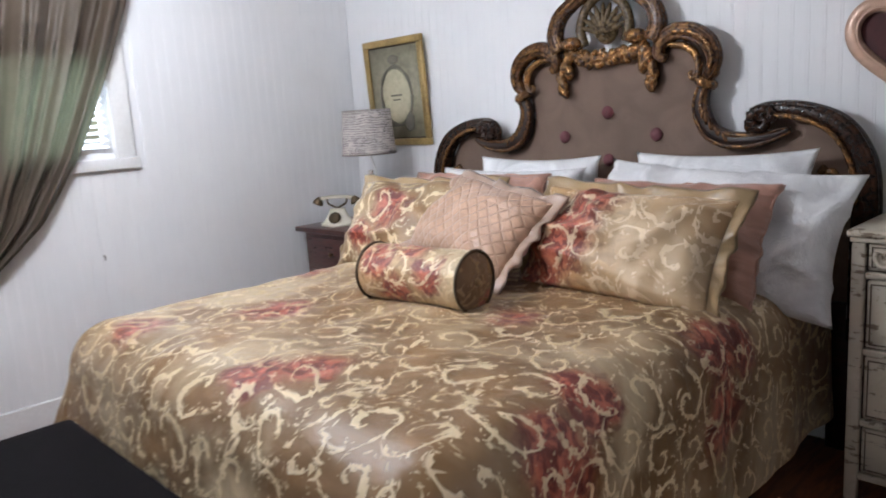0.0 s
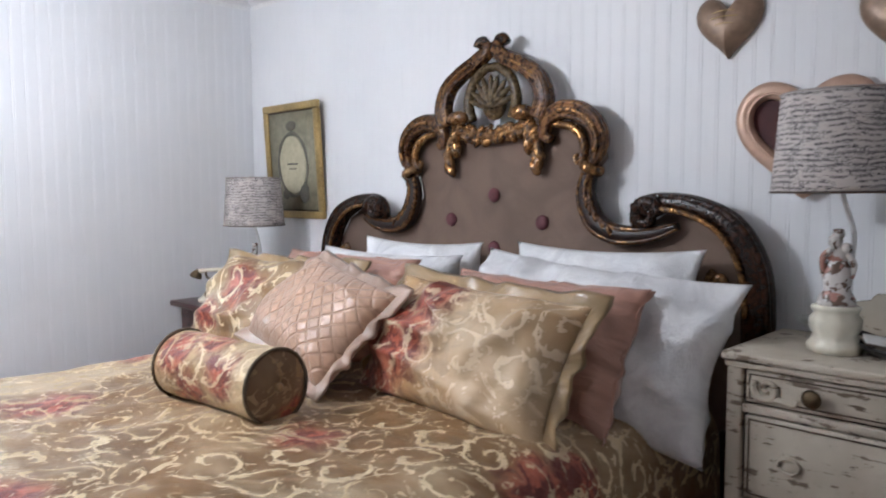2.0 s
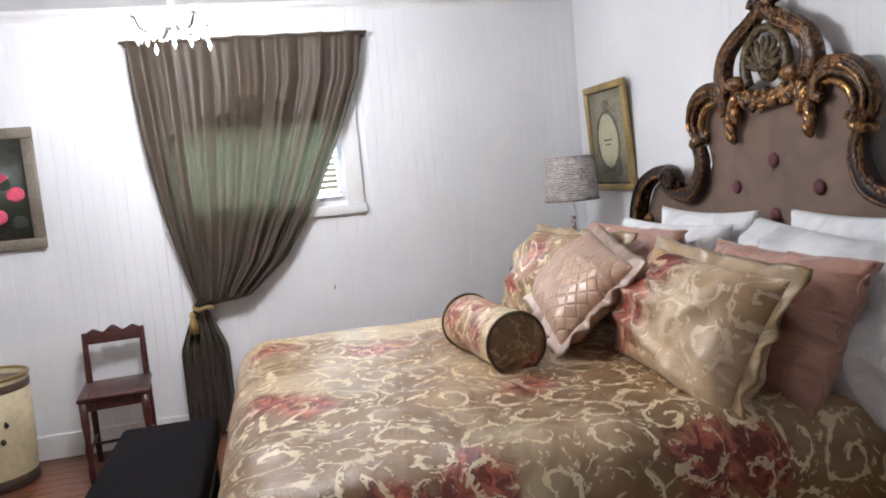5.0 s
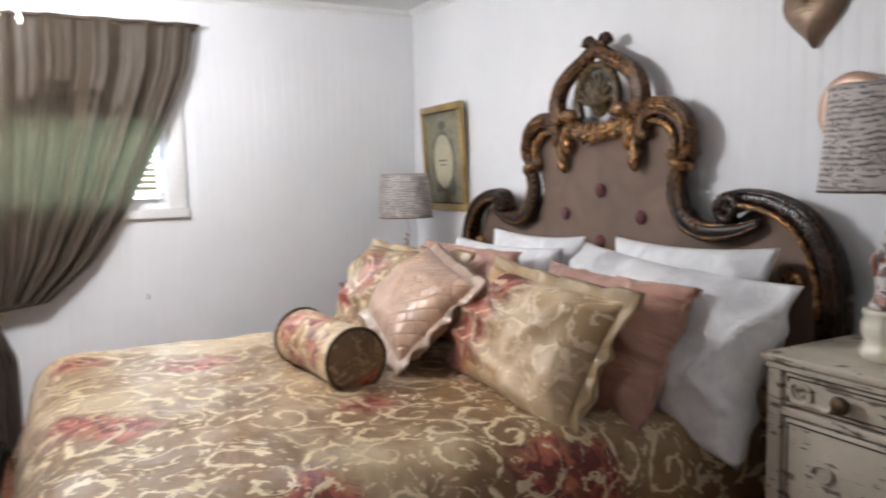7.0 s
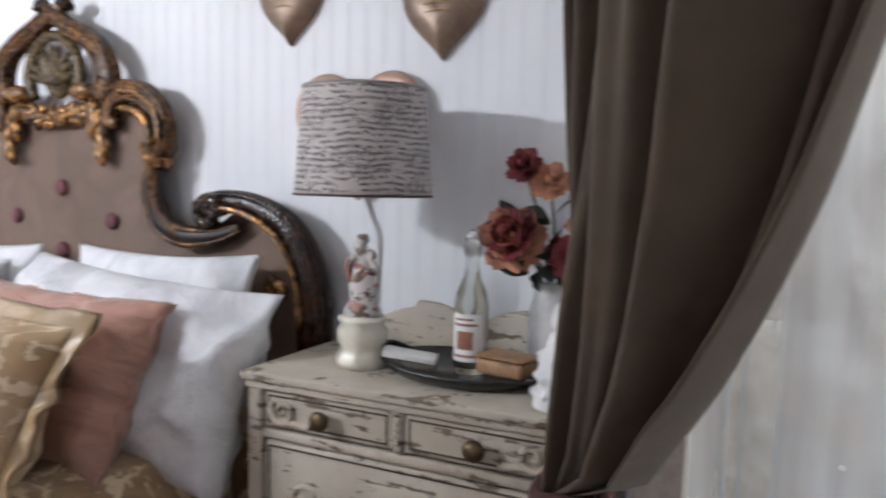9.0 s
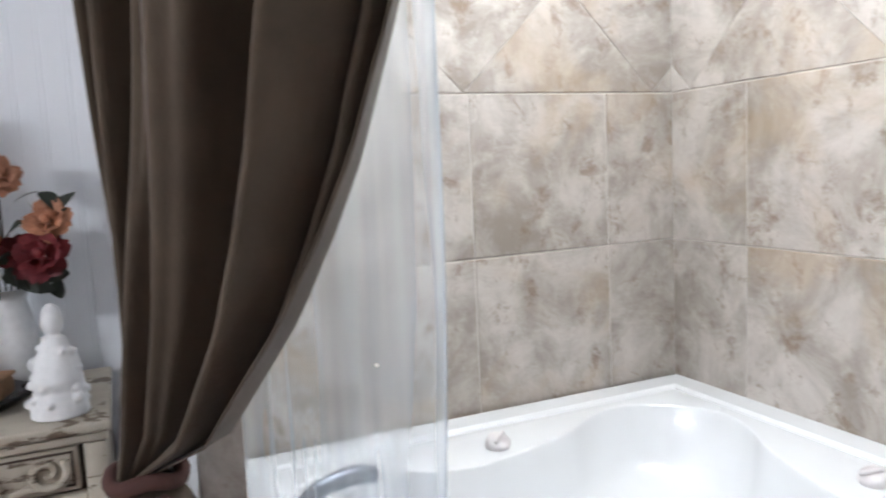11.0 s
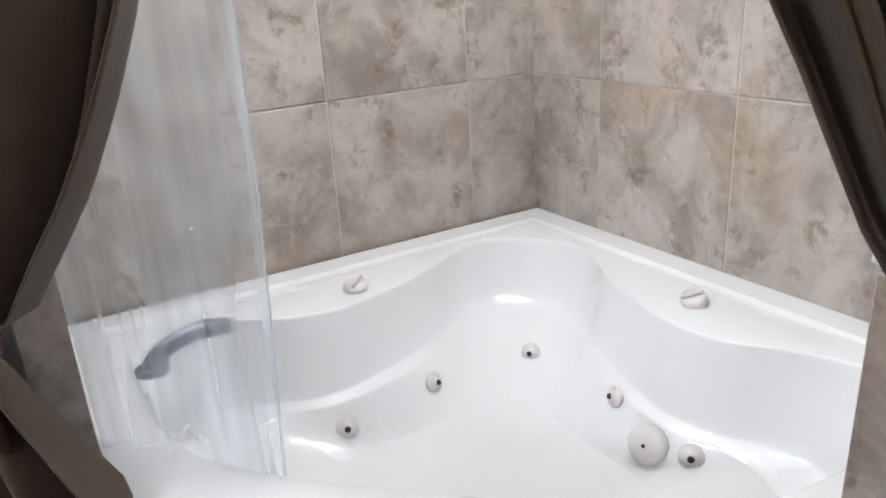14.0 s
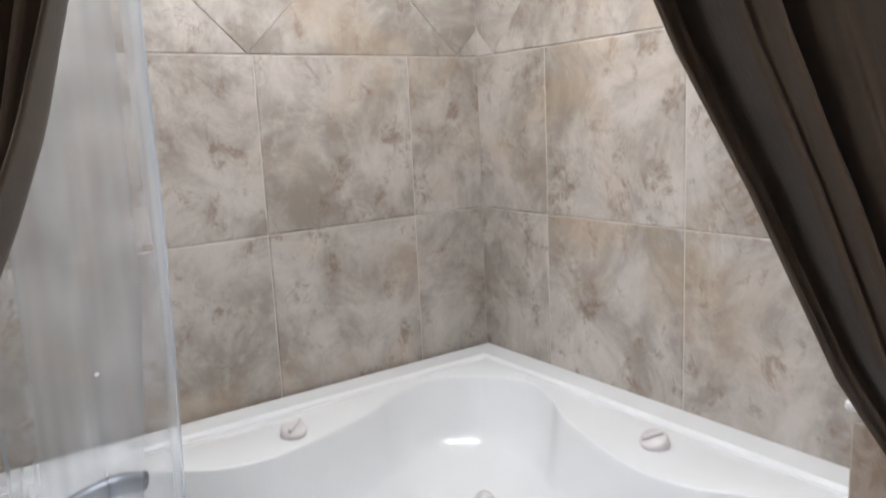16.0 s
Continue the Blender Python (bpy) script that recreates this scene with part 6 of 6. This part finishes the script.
def tile_piece(poly, wall):
    """One tile from its outline in (distance from corner, height), with eased edges."""
    c = (sum(p[0] for p in poly) / len(poly), sum(p[1] for p in poly) / len(poly))
    bm = bmesh.new()

    def ring(inset, d):
        out = []
        for a, z in poly:
            v = Vector((a - c[0], z - c[1]))
            v -= Vector((math.copysign(min(abs(v.x), inset), v.x), math.copysign(min(abs(v.y), inset), v.y)))
            a2, z2 = c[0] + v.x, c[1] + v.y
            out.append(bm.verts.new((XR - a2, TY + 0.012 - d, z2) if wall == "n" else (XR - d, TY - a2, z2)))
        return out
    rs = [ring(0.0014, 0.0), ring(0.0014, 0.0085), ring(0.004, 0.011)]
    for r, s in zip(rs, rs[1:]):
        for k in range(len(poly)):
            bm.faces.new((r[k], r[(k + 1) % len(poly)], s[(k + 1) % len(poly)], s[k]))
    bm.faces.new(rs[2])
    bmesh.ops.recalc_face_normals(bm, faces=bm.faces[:])
    return bm


TW = 0.452
part("grout_bed", block((XR - 0.008, TY - 1.47, 0.05), (XR - 0.001, TY + 0.003, CZ - 0.002)), GROUT, wall_e, "pale grout between the tiles", False)
for wall, first, reach, parent in (("n", 0.254, XR - 2.156, wall_t), ("e", 0.295, 1.47, wall_e)):
    cuts = [0.0, first] + [first + TW * (k + 1) for k in range(4)]
    for z0, z1 in ((0.07, 0.518), (0.518, 0.968), (0.968, 1.42)):
        for a0, a1 in zip(cuts, cuts[1:]):
            a1 = min(a1, reach)
            if a1 - a0 > 0.02:
                part("tile", tile_piece([(a0, z0), (a1, z0), (a1, z1), (a0, z1)], wall), TILE, parent, smooth=False)
    diag = TW / math.sqrt(2)
    for i in range(-2, 4):
        for j in range(-1, 4):
            cx = 0.40 + diag * (2 * i + (j % 2))
            cz = 1.42 + diag * j
            poly = [(cx - diag, cz), (cx, cz - diag), (cx + diag, cz), (cx, cz + diag)]
            for ax, lim, keep in ((0, 0.0, 1), (0, reach, -1), (1, 1.42, 1), (1, CZ - 0.002, -1)):
                poly = clip(poly, ax, lim, keep) if poly else poly
            if len(poly) > 2 and max(p[0] for p in poly) - min(p[0] for p in poly) > 0.02:
                part("tile", tile_piece(poly, wall), TILE, parent, smooth=False)
for x0, x1 in ((2.872, 3.24), (3.24, XR - 0.012)):
    for z0, z1 in ((0.05, 0.50), (0.50, 0.952)):
        part("tile", block((x0, -1.668, z0), (x1 - 0.003, -1.6605, z1 - 0.003), 0.002, 1), TILE, stub_r, smooth=False)
for z0, z1 in ((0.05, 0.50), (0.50, 0.952)):
    part("tile", block((2.865, -1.66, z0), (2.8715, -1.575, z1 - 0.003), 0.002, 1), TILE, stub_r, smooth=False)
STEP = 0.0575


def board_mesh(long):
    """One beadboard strip, 57 mm wide, with a bead along its edge."""
    prof = [(0.0, 0.012), (0.0002, 0.0011), (0.002, 0.0), (0.0465, 0.0), (0.048, 0.001), (0.0495, 0.0004), (0.0545, 0.0004), (0.0572, 0.0011), (0.0574, 0.012)]
    bm = bmesh.new()
    lo_ = [bm.verts.new((x, y, 0)) for x, y in prof]
    hi_ = [bm.verts.new((x, y, long)) for x, y in prof]
    for k in range(len(prof) - 1):
        bm.faces.new((lo_[k], lo_[k + 1], hi_[k + 1], hi_[k]))
    bmesh.ops.recalc_face_normals(bm, faces=bm.faces[:])
    return mesh_of("beadboard", bm, WALL, False)


strip = board_mesh(CZ - FZ - 0.002)
for k in range(int((2.084 - XL) / STEP)):
    ob = new("beadboard", strip)
    ob.parent, ob.location = wall_n, (XL + k * STEP, 0, FZ + 0.001)
low, highs = board_mesh(WZ0 - 0.086 - FZ), board_mesh(CZ - WZ1 - 0.1)
for k in range(int(-YF / STEP)):
    y = -k * STEP
    spans = ((strip, FZ + 0.001),)
    if WY0 - 0.11 < y and y - STEP < WY1 + 0.10:
        spans = ((low, FZ + 0.001), (highs, WZ1 + 0.101))
    for me, z in spans:
        ob = new("beadboard", me)
        ob.parent, ob.matrix_basis = wall_w, Matrix.Translation((XL, y, z)) @ Matrix(((0, -1, 0, 0), (-1, 0, 0, 0), (0, 0, 1, 0), (0, 0, 0, 1)))
flo = bpy.data.objects["floor"]
plank = mesh_of("plank", block((0.001, 0.001, 0), (0.089, 0.919, 0.012), 0.0015, 1), FLOORW, False)
for i in range(13):
    for j in range(5):
        ob = new("plank", plank)
        ob.parent, ob.location = flo, (XL + i * 0.09, YF + 0.4 + j * 0.92 - (0.37 * i) % 0.92, FZ - 0.012)
part("plank_field", block((XL + 13 * 0.09, YF, FZ - 0.0119), (XR, 0.0, FZ - 0.0005)), FLOORW, flo, smooth=False)
